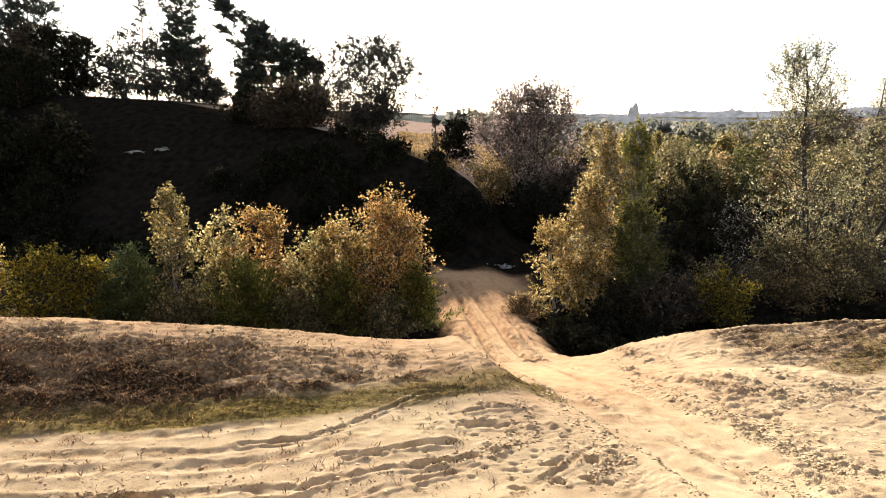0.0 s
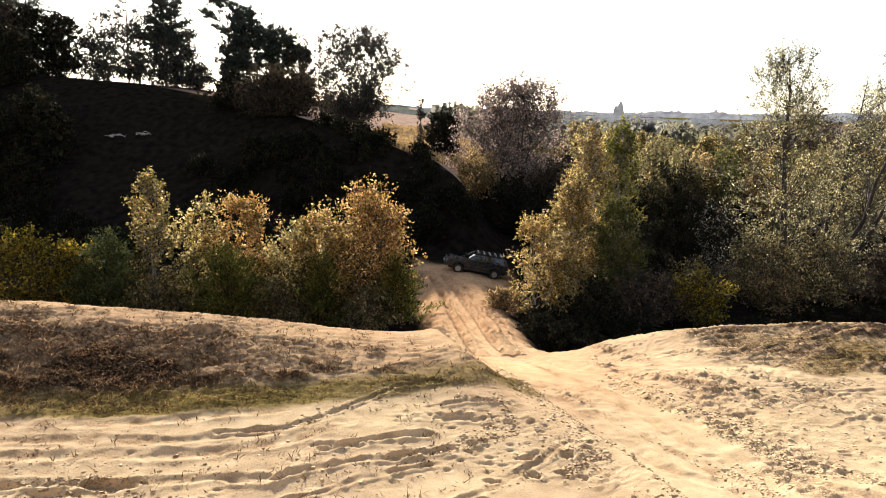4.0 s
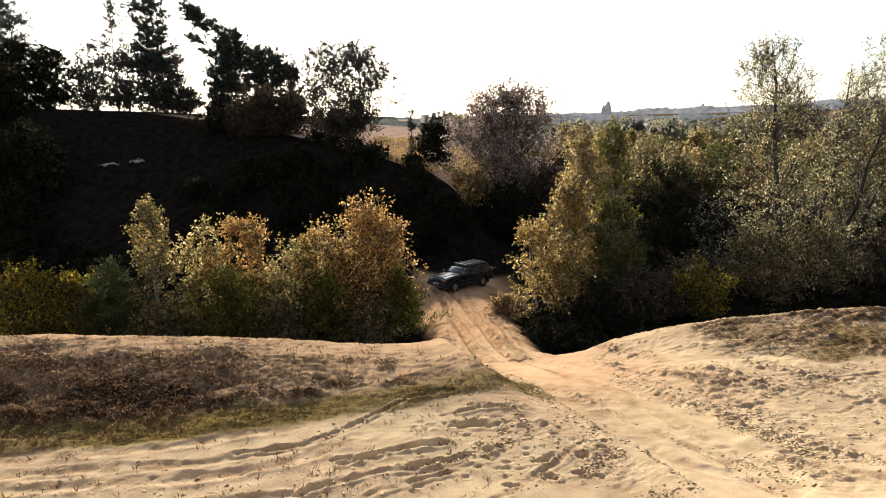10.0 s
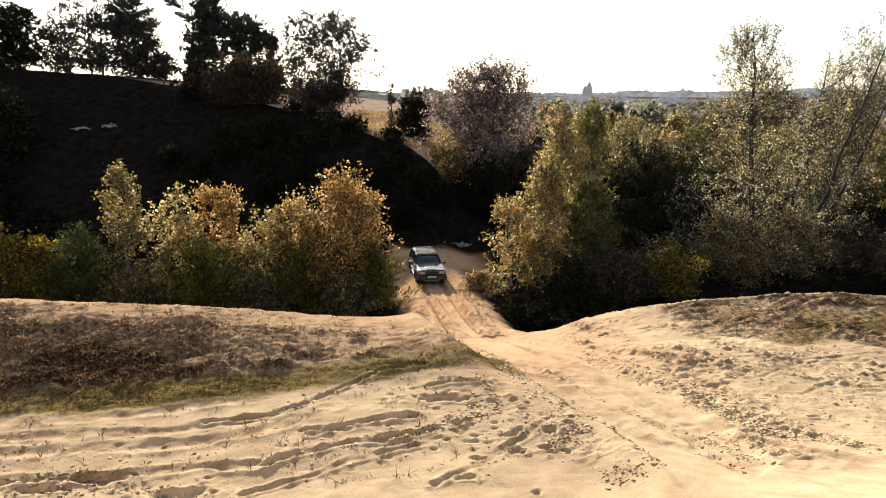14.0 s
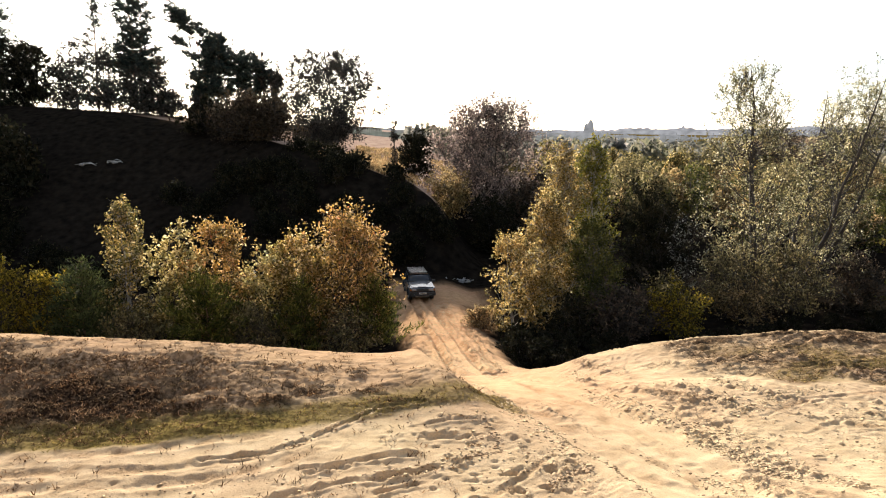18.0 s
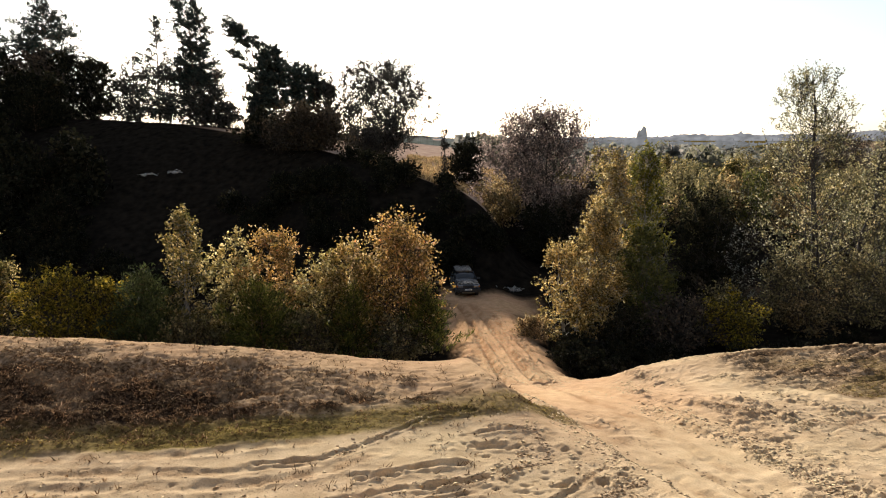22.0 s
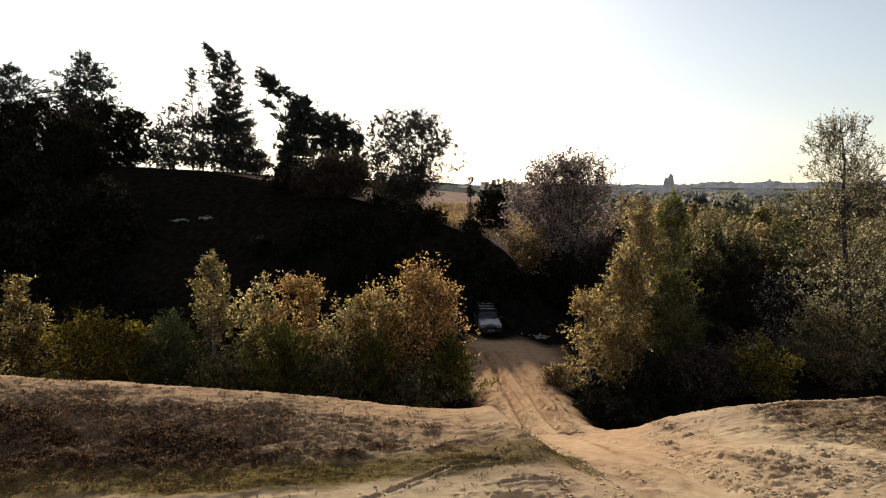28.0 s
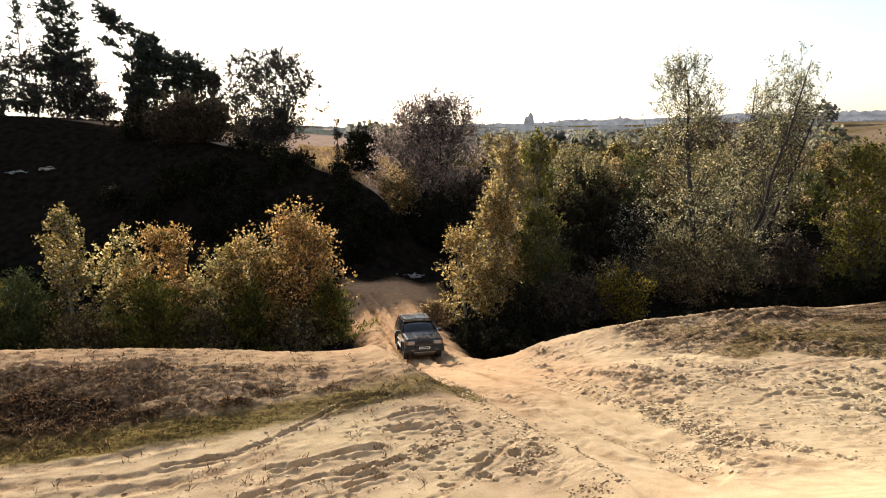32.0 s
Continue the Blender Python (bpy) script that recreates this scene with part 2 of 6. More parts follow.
DEEP_NEEDLE = leaf_material("deep_green_pine_needles", [(0.0, (0.018, 0.026, 0.01)), (0.5, (0.05, 0.062, 0.024)), (1.0, (0.11, 0.125, 0.045))], 0.45)
DARK_CLOD = plain("dark_sand_crumb", (0.32, 0.22, 0.13), 0.95, 0.0, 0.3, 20.0, 0.1)
SAND_CLOD = plain("sand_clod", (0.5, 0.375, 0.22), 0.95, 0.0, 0.2, 20.0, 0.1)
STRAW = leaf_material("dry_grass_blades", [(0.0, (0.04, 0.02, 0.01)), (0.6, (0.13, 0.072, 0.036)), (0.87, (0.32, 0.205, 0.11)), (1.0, (0.55, 0.41, 0.25))], 0.35, 0.85, 0.03)
SWARD = leaf_material("green_grass_blades", [(0.0, (0.11, 0.085, 0.022)), (0.5, (0.24, 0.185, 0.05)), (1.0, (0.44, 0.34, 0.12))], 0.45, 0.85, 0.03)
HEATH = leaf_material("dark_heath_blades", [(0.0, (0.04, 0.023, 0.0125)), (0.6, (0.14, 0.085, 0.046)), (0.9, (0.35, 0.225, 0.13)), (1.0, (0.66, 0.47, 0.3))], 0.3, 0.85, 0.03)
TAWNY = leaf_material("tawny_stalks", [(0.0, (0.168, 0.106, 0.0517)), (0.5, (0.408, 0.271, 0.127)), (1.0, (0.744, 0.555, 0.31))], 0.45, 0.85, 0.03)
BARK = bark_material("grey_bark", (0.05, 0.04, 0.032), (0.15, 0.125, 0.10))
DARK_BARK = bark_material("dark_willow_bark", (0.022, 0.017, 0.013), (0.06, 0.046, 0.036))
PINE_BARK = bark_material("pine_bark", (0.06, 0.038, 0.025), (0.19, 0.11, 0.06))
BIRCH_BARK = bark_material("birch_bark", (0.1, 0.09, 0.08), (0.5, 0.47, 0.43))


# ---- the lie of the land ----
_table = np.random.default_rng(7).random((256, 256))


def value_noise(x, y, seed=0):
    x, y = np.asarray(x, float) + 37.7 * seed, np.asarray(y, float) + 91.3 * seed
    i, j = np.floor(x).astype(int), np.floor(y).astype(int)
    u, v = x - i, y - j
    u, v = u * u * (3 - 2 * u), v * v * (3 - 2 * v)
    a, b, c, d = (_table[(i + p) % 256, (j + q) % 256] for p, q in ((0, 0), (1, 0), (0, 1), (1, 1)))
    return 2 * ((a * (1 - u) + b * u) * (1 - v) + (c * (1 - u) + d * u) * v) - 1


def ease(a, b, v):
    u = np.clip((np.asarray(v, float) - a) / (b - a), 0, 1)
    return u * u * (3 - 2 * u)


def soft_interp(v, xs, zs, w):
    return sum(k * np.interp(v + d * w, xs, zs) for d, k in ((-1, 0.2), (-0.5, 0.2), (0, 0.2), (0.5, 0.2), (1, 0.2)))


def track_x(y):
    """The sand track's middle, from the pit up past the camera's right."""
    return soft_interp(y, [4, 8, 12.4, 14.6, 17, 19, 21.5, 26, 36, 43, 47, 60], [9.2, 7.4, 5.7, 5.0, 4.05, 3.2, 2.8, 2.7, 2.3, 1.8, 1.5, 1.0], 1.2)


BROW_X, BROW_Y = [-90, -40, -23.6, -16.0, -9.9, -3.4, 0.85, 3.1, 4.6, 9], [85, 82, 77, 71, 66, 64, 62.3, 60.5, 59.5, 59.5]


def land(x, y):
    """Height of the ground, without its fine relief."""
    x, y = np.asarray(x, float), np.asarray(y, float)
    s = x - track_x(y)
    road = soft_interp(y, [-30, 0, 2.5, 6, 9, 11, 13, 18, 21, 24, 28, 32, 38, 46], [9.2, 9.2, 8.9, 6.6, 5.0, 4.4, 4.15, 3.85, 3.15, 2.2, 1.1, 0.5, 0.15, 0.0], 1.2)
    shelf = soft_interp(y, [-30, 0, 2.5, 6, 9, 11, 13, 20, 60], [9.2, 9.2, 8.9, 6.6, 5.0, 4.4, 4.15, 4.1, 4.1], 1.2)
    shelf_l = soft_interp(y, [-30, 0, 2.5, 6, 9, 10.6, 14.6, 20, 60], [9.2, 9.2, 8.9, 6.4, 4.5, 3.95, 4.12, 4.1, 4.1], 0.9)
    crest_l = soft_interp(x, [-60, -30, -14, -9, -4, 0, 2], [6.6, 6.15, 5.064, 4.867, 4.514, 4.202, 4.888], 1.5)
    left = shelf_l + (crest_l - 4.1) * ease(14.0, 19.6, y)
    left = left + (-0.3 - left) * ease(19.6, 29.5, y)
    crest_r = soft_interp(x, [3, 5.8, 7, 8.6, 11.4, 15, 19, 30, 60], [3.014, 2.839, 3.149, 3.514, 3.817, 4.017, 3.868, 4.4, 5.0], 0.6)
    right = shelf + (crest_r - 4.1) * ease(16.5, 23.0, y)
    right = right + (-0.6 - right) * ease(22.8, 32, y)
    wl, wr = ease(-1.4, -2.7, s), ease(1.4, 4.2, s)
    z = road * (1 - wl - wr) + left * wl + right * wr
    # the quarry face: steep from the pit floor to its brow, which drops to a spur on the right
    brow_z = soft_interp(x, [-90, -60, -40, -23.6, -16.0, -9.9, -7.1, -3.4, 0.85, 3.1, 4.6, 6.6, 8.5], [15, 14.5, 13.7, 12.2, 11.3, 9.78, 9.05, 8.13, 6.6, 5.0, 3.1, 0.5, 0], 0.8)
    brow_y = np.interp(x, BROW_X, BROW_Y)
    foot_y = np.interp(x, [-60, -12, -4, -1, 2, 4, 8], [54, 54, 54.4, 54.4, 54.4, 54.8, 54])
    u = np.clip((y - foot_y) / (brow_y - foot_y), 0, 1)
    z = z + brow_z * (0.75 * u + 0.25 * ease(0, 1, u))
    upland = soft_interp(x, [-90, -60, -40, -28, -21, -10, -4.8, 1.3, 8, 20, 100], [15, 14.3, 13.6, 12.6, 11.4, 8.4, 6.9, 5.3, 3.6, 1.8, 1.0], 1.5)
    z = z + (upland - z) * ease(0, 22, y - brow_y)
    plainz = np.interp(x, [-60, -20, 0, 8, 20, 100], [14, 10, 8, 6, 3.5, 2.5])
    z = z + (plainz - z) * ease(105, 140, y)
    z = z + np.interp(y, [150, 900, 1500, 3200], [0, 6, 13, 24])
    z = z + 8.0 * ease(105, 150, x - 0.05 * (y - 150)) * ease(95, 150, y) * (1 - ease(300, 500, y))

    return z + 0.35 * value_noise(x / 9, y / 9, 1) * ease(28, 45, y) * ease(2.0, 6.0, np.abs(s))


def ground_z(x, y):
    return float(land(x, y))


def from_arrays(name, verts, faces):
    """A mesh from a vertex array and an array of quads (or triangles)."""
    me = bpy.data.meshes.new(name)
    k = faces.shape[1]
    me.vertices.add(len(verts))
    me.vertices.foreach_set("co", np.ascontiguousarray(verts, np.float32).ravel())
    me.loops.add(faces.size)
    me.loops.foreach_set("vertex_index", np.ascontiguousarray(faces, np.int32).ravel())
    me.polygons.add(len(faces))
    me.polygons.foreach_set("loop_start", np.arange(0, faces.size, k, dtype=np.int32))
    me.polygons.foreach_set("loop_total", np.full(len(faces), k, np.int32))
    me.update(calc_edges=True)
    return me


def graded(*spans):
    """Grid lines: spans of (from, to, step), the steps growing where the two ends differ."""
    out = []
    for a, b, s0, s1 in spans:
        n = max(2, int(round(abs(b - a) / ((s0 + s1) / 2))))
        w = np.cumsum(np.concatenate([[0], np.linspace(s0, s1, n)]))
        out.append(a + (b - a) * w[:-1] / w[-1])
    return np.unique(np.concatenate(out + [[spans[-1][1]]]))


def groove(x, y, path, width, depth):
    """A wheel rut along a line: a trough between two low ridges."""
    d = np.full(x.shape, 9.0)
    for (ax, ay), (bx, by) in zip(path, path[1:]):
        ux, uy = bx - ax, by - ay
        k = np.clip(((x - ax) * ux + (y - ay) * uy) / (ux * ux + uy * uy), 0, 1)
        d = np.minimum(d, np.hypot(x - ax - k * ux, y - ay - k * uy))
    d = d + 0.05 * value_noise(x * 2.1, y * 2.1, 3) + 0.035 * value_noise(x * 6.5, y * 7.5, 4)
    return depth * (-np.exp(-(d / width) ** 2) + 0.75 * np.exp(-((d - 1.7 * width) / (0.6 * width)) ** 2))


TURNING_RUTS = [
    ([(-4.2, 13.75), (-2.84, 14.1), (-2.0, 14.8), (-1.3, 15.5), (-0.5, 16.15), (0.5, 16.4)], 0.10, 0.065),
    ([(-2.6, 12.0), (-2.28, 12.31), (-1.33, 12.72), (-0.5, 12.92), (0.25, 13.16), (1.09, 13.49)], 0.11, 0.075),
    ([(0.2, 15.2), (1.0, 15.45), (1.7, 15.5)], 0.09, 0.04),
    ([(-11, 12.6), (-7, 12.7), (-4.5, 12.9), (-3, 13.3), (-1.6, 14.4)], 0.2, 0.028),
    ([(-11, 13.2), (-8, 13.3), (-5, 13.4), (-3.4, 13.8), (-2.2, 14.5)], 0.17, 0.024),
]
PLAIN_RUTS = [
    ([(-10, 11.7), (-6, 11.8), (-3.6, 12.1), (-2.6, 12.0)], 0.14, 0.03),
    ([(-9, 13.8), (-6, 14.1), (-3.2, 14.9)], 0.17, 0.022),
    ([(-2.9, 11.1), (-2.32, 11.37), (-1.67, 11.73), (-1.07, 12.17), (-0.08, 12.56), (0.79, 12.97)], 0.09, 0.05),
    ([(3.6, 17.8), (4.37, 15.24), (5.1, 13.81), (5.7, 12.4), (5.8, 10.4)], 0.12, 0.035),
    ([(-1.93, 13.14), (-1.52, 13.39), (-0.55, 13.76), (0.2, 13.9)], 0.12, 0.06),
]
LANE_RUTS = [
    ([(0.5, 11.2), (1.3, 11.8), (2.4, 12.9), (3.1, 13.7)], 0.10, 0.03),
    ([(8.2, 10.5), (6.2, 12.6), (5.5, 14.6), (4.8, 16.8), (4.0, 19), (3.7, 22), (3.5, 26), (3.1, 36), (2.5, 44)], 0.20, 0.03),
    ([(6.6, 10.5), (4.8, 12.6), (4.2, 14.6), (3.4, 16.8), (2.5, 19), (2.1, 22), (2.0, 26), (1.6, 36), (1.0, 44)], 0.20, 0.035),
    ([(8.7, 15.4), (10.5, 16.6), (12.5, 17.0), (16, 17.1)], 0.10, 0.022),
    ([(9.2, 14.4), (11, 15.4), (13, 15.8), (16, 15.8)], 0.10, 0.02),
]
PIT_RUTS = [
    ([(7.0, 17.6), (8.6, 16.2), (10.2, 15.0), (12, 14.4)], 0.10, 0.025),
    ([(0.4, 46), (0.93, 42.2), (1.33, 37.9), (1.66, 34.3), (1.9, 32), (2.25, 26)], 0.24, 0.15),
    ([(1.3, 46), (1.88, 42.2), (2.46, 38.4), (2.89, 34.3), (3.12, 31), (3.4, 26)], 0.24, 0.15),
    ([(2.5, 43), (3.3, 38), (3.8, 34), (4.0, 29)], 0.16, 0.06),
    ([(1.5, 40), (1.9, 36), (2.3, 33)], 0.14, 0.05),
]
TREADS = [
    ([(5.0, 18.6), (6.0, 16.2), (6.75, 15.0), (7.4, 13.5), (8.2, 12.0), (9.2, 10.8)], 0.16),
    ([(8.0, 18.4), (10.0, 16.6), (12.6, 15.6), (15, 15.3)], 0.15),
    ([(2.2, 42), (2.6, 37), (2.95, 32), (3.3, 27)], 0.14),
    ([(1.1, 42), (1.5, 37), (1.8, 32), (2.2, 27)], 0.14),
]
RUTS = TURNING_RUTS + PLAIN_RUTS + LANE_RUTS + PIT_RUTS
LANE_CLODS = [
    ([(5.2, 18.6), (6.1, 16.2), (6.9, 15.2), (7.5, 13.5), (7.8, 12.6), (8.3, 11.9), (9.2, 10.8)], 0.28, 540),
    ([(6.2, 12.7), (6.6, 11.8), (6.7, 10.8)], 0.18, 96),
    ([(1.6, 19.3), (2.4, 17.2), (3.0, 15.6), (3.5, 14.3), (3.4, 12.8), (3.0, 12.2)], 0.25, 372),
    ([(-2.8, 14.1), (-2.0, 14.8), (-1.3, 15.5), (-0.5, 16.2), (0.6, 16.4)], 0.10, 102),
    ([(-0.5, 12.95), (0.3, 13.2), (1.1, 13.6), (1.8, 14.6)], 0.12, 90),
    ([(5.5, 20), (6.2, 22), (7, 24)], 0.6, 300),
]
FLANK_CLODS = [
    ([(7.4, 17.5), (9, 16), (11, 15.6), (14, 15.5)], 0.5, 288),
    ([(8, 14), (10, 13), (12, 12.6)], 0.6, 210),
    ([(0.3, 15), (1.6, 15.6), (2.2, 13.2)], 0.5, 60),
    ([(3.6, 24), (4.1, 29), (3.9, 34), (4.2, 39)], 0.35, 500),
    ([(2.2, 26), (1.7, 33), (1.2, 41)], 0.45, 700),
    ([(3.5, 26), (3.1, 33), (2.6, 42), (3.5, 46)], 0.4, 700),
    ([(2.8, 26), (2.4, 34), (1.9, 43)], 0.5, 420),
    ([(1.0, 26), (0.6, 32), (0.3, 38), (-0.5, 43)], 0.3, 192),
    ([(-8, 12.3), (-4, 12.5), (-1, 12.2)], 0.5, 96),
]
EDGE_CLODS = [
    ([(2.1, 20), (2.9, 17), (3.45, 15.2), (3.8, 14.2), (4.28, 13.2), (4.48, 12), (4.57, 11)], 0.07, 260),
    ([(6.6, 14.4), (7.03, 13.57), (7.3, 12.6), (7.6, 11.9)], 0.14, 340),
    ([(5.9, 12.5), (6.05, 12.1), (6.35, 11.2)], 0.10, 110),
    ([(8.0, 15.6), (9.0, 16.2), (10.4, 17.1), (12, 17.4)], 0.16, 240),
]
DARK_CLODS = [
    # this row of dark crumbs draws the shadow line at the lane's left edge
    ([(2.1, 20), (2.9, 17), (3.45, 15.2), (3.8, 14.2), (4.28, 13.2), (4.48, 12), (4.57, 11)], 0.06, 150),
    ([(2.9, 12.5), (3.3, 12.85), (3.85, 13.05)], 0.07, 160),
    ([(3.6, 11.2), (4.0, 11.3), (4.2, 11.0)], 0.16, 60),
    ([(1.3, 15.6), (1.9, 15.4), (2.1, 14.1)], 0.08, 70),
    ([(1.2, 13.7), (1.7, 13.85), (2.1, 13.95)], 0.05, 60),
    ([(7.0, 13.6), (7.25, 12.8), (7.5, 12.1)], 0.12, 150),
    ([(-6.1, 11.95), (-5.5, 11.85)], 0.05, 40),
]
CLOD_BANDS = LANE_CLODS + FLANK_CLODS + EDGE_CLODS

PLAIN_CRUMBS = [
    ([(-9, 12.2), (-5, 12.4), (-2, 12.6)], 0.8, 150),
    ([(-7.6, 11.75), (-6.5, 11.85), (-5.7, 12.0)], 0.09, 110),
    ([(-7.2, 11.35), (-5.4, 11.5), (-3.4, 11.0)], 0.1, 120),
    ([(3.6, 17.8), (4.37, 15.24), (5.1, 13.81), (5.7, 12.4), (5.8, 10.4)], 0.09, 80),
    ([(1.2, 12.0), (2.3, 12.8), (3.3, 13.8), (3.2, 15.2)], 0.35, 60),
    ([(-3, 14.0), (-1.5, 15.4), (0.5, 16.4)], 0.18, 110),
]
LANE_CRUMBS = [
    ([(-0.5, 12.95), (0.3, 13.2), (1.1, 13.6), (1.8, 14.6)], 0.18, 80),
    ([(1.6, 19.3), (2.4, 17.2), (3.0, 15.6), (3.5, 14.3), (3.4, 12.8)], 0.2, 150),
    ([(5.2, 18.6), (6.1, 16.2), (6.9, 15.2), (7.5, 13.5), (8.3, 11.9)], 0.3, 230),
    ([(7, 18), (9, 16.6), (12, 15), (14, 14)], 1.0, 230),
    ([(2.6, 26), (2.8, 32), (2.2, 40)], 0.9, 60),
]
CRUMB_BANDS = PLAIN_CRUMBS + LANE_CRUMBS + DARK_CLODS


LANE_Y = [9.5, 11, 12, 13.2, 14.2, 15.2, 17, 18.5, 20, 25, 30, 34, 38, 46]
LANE_L = [4.6, 4.57, 4.48, 4.28, 3.8, 3.45, 2.9, 2.45, 2.1, 1.9, 1.6, 1.3, 0.9, -0.4]
LANE_R = [5.96, 6.4, 6.5, 6.48, 6.4, 6.25, 5.7, 5.5, 5.1, 4.0, 3.8, 3.4, 3.0, 2.4]


def lane_mask(x, y):
    """The lane that the cars have flattened: a sharp edge on one side, a crumbled one on the other."""
    wob = value_noise(x / 0.5, y / 0.5, 18)
    return ease(-0.05, 0.1, x - np.interp(y, LANE_Y, LANE_L) + 0.06 * wob) * (1 - ease(-0.1, 0.25, x - np.interp(y, LANE_Y, LANE_R) + 0.2 * wob))


def crust_mask(x, y, s):
    """Where the sand is churned up: beside the lane, on the mound's flank, in the trampled corner."""
    right = ease(0.0, 0.35, x - np.interp(y, LANE_Y, LANE_R)) * (0.3 + 0.55 * ease(-0.4, 0.4, value_noise((s + 0.12 * y) / 1.0, y / 2.2, 27)))
    edge = x - np.interp(y, LANE_Y, LANE_L)
    corner = ease(-2.6, -0.6, edge) * (1 - ease(-0.05, 0.05, edge)) * ease(10, 12, y) * (1 - ease(18, 20, y)) * 0.4
    pit = ease(22, 26, y) * (0.25 + 0.55 * ease(0.7, 1.4, np.abs(s)))
    mid = 0.4 * ease(0.2, 0.6, value_noise((s + 0.05 * y) / 0.35, y / 2.5, 28)) * lane_mask(x, y) * ease(14, 16, y)
    plain_l = 0.10 * ease(-1.3, -2.0, s)
    return np.clip(np.maximum(np.maximum(right, corner), np.maximum(pit, plain_l)) + mid, 0, 1)


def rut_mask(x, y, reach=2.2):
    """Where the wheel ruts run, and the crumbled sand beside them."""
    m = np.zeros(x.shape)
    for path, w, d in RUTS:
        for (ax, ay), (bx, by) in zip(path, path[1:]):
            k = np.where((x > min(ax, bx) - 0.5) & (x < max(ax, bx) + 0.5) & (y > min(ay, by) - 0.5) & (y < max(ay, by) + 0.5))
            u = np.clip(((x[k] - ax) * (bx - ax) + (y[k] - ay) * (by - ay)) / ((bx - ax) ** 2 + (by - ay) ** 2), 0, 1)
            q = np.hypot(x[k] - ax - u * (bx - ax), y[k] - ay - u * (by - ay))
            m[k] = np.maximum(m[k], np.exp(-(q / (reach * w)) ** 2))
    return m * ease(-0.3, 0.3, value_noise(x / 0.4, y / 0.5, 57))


def relief(x, y):
    """Fine relief of the sand: ruts, hollows, footprints and crumbs."""
    near = ease(5, 9, y) * (1 - ease(50, 56, y)) * ease(-30, -16, x) * (1 - ease(18, 30, x))
    s = x - track_x(y)
    off = ease(1.0, 1.6, np.abs(s))
    road = 0.75 * lane_mask(x, y) * ease(23, 28, y)
    z = 0.045 * (1 - road) * value_noise(x / 1.7, y / 1.3, 11) + 0.018 * value_noise(x / 0.55, y / 0.45, 12) * (0.3 + 0.7 * off)
    churned = crust_mask(x, y, s)
    z = z + 0.010 * (1 - road) * value_noise(x / 0.19, y / 0.16, 13) * (0.25 + 0.75 * churned)
    along = np.abs(value_noise((s + 0.1 * y) / 0.26, y / 0.7, 23)) * 0.3 + np.abs(value_noise(x / 0.24, y / 0.2, 24)) * 0.4 + np.abs(value_noise(x / 0.13, y / 0.12, 25)) * 0.45
    z = z + 0.19 * churned * (along - 0.35) * (0.4 + 0.9 * ease(-0.2, 0.5, value_noise((s + 0.1 * y) / 0.6, y / 1.6, 50)))
    lane = lane_mask(x, y)
    z = z + lane * (0.016 * value_noise(s / 0.14, y / 2.2, 30) + 0.022 * np.abs(value_noise(s / 0.3, y / 3.0, 47)) + 0.05 * churned * np.abs(value_noise(x / 0.13, y / 0.14, 48)))
    flank = ease(4.5, 6.5, x) * (1 - ease(10, 12.5, x)) * ease(15, 18, y) * ease(-0.5, 0.3, value_noise(x / 0.8, y / 0.8, 58))
    z = z + 0.055 * flank * (1 - dry_mask(x, y)) * np.abs(value_noise((x - 0.6 * y) / 0.2, (y + 0.6 * x) / 0.5, 49))
    for path, w, d in RUTS:
        lo_x, hi_x = min(p[0] for p in path) - 1, max(p[0] for p in path) + 1
        lo_y, hi_y = min(p[1] for p in path) - 1, max(p[1] for p in path) + 1
        k = np.where((x > lo_x) & (x < hi_x) & (y > lo_y) & (y < hi_y))
        broken = 0.45 + 0.5 * ease(-0.4, 0.3, value_noise(x[k] / 0.8, y[k] / 0.8, 16)) + 0.6 * value_noise(x[k] / 0.17, y[k] / 0.15, 17) * (1 - ease(23, 27, y[k]))
        z[k] += 1.15 * groove(x[k], y[k], path, 0.72 * w, d) * broken
    for path, w in TREADS:      # tyre treads stamped across the wheel marks
        run = 0.0
        for (ax, ay), (bx, by) in zip(path, path[1:]):
            length = math.hypot(bx - ax, by - ay)
            k = np.where((x > min(ax, bx) - 0.6) & (x < max(ax, bx) + 0.6) & (y > min(ay, by) - 0.3) & (y < max(ay, by) + 0.3))
            u = ((x[k] - ax) * (bx - ax) + (y[k] - ay) * (by - ay)) / length
            d = ((x[k] - ax) * (by - ay) - (y[k] - ay) * (bx - ax)) / length + 0.06 * value_noise(x[k] / 0.7, y[k] / 0.7, 91)
            on = np.exp(-(d / w) ** 4) * (u > 0) * (u < length) * (0.35 + 0.65 * ease(-0.3, 0.3, value_noise(x[k] / 0.9, y[k] / 0.9, 92)))
            z[k] += on * (0.034 * np.sin(2 * np.pi * (u + run) / 0.27 + 2.5 * value_noise(x[k] / 0.4, y[k] / 0.4, 93)) - 0.015)
            run += length
    # the flattened lane, pressed a little below the loose sand beside it
    z = z - 0.10 * lane * (1 - ease(24, 34, y))
    rng = np.random.default_rng(5)
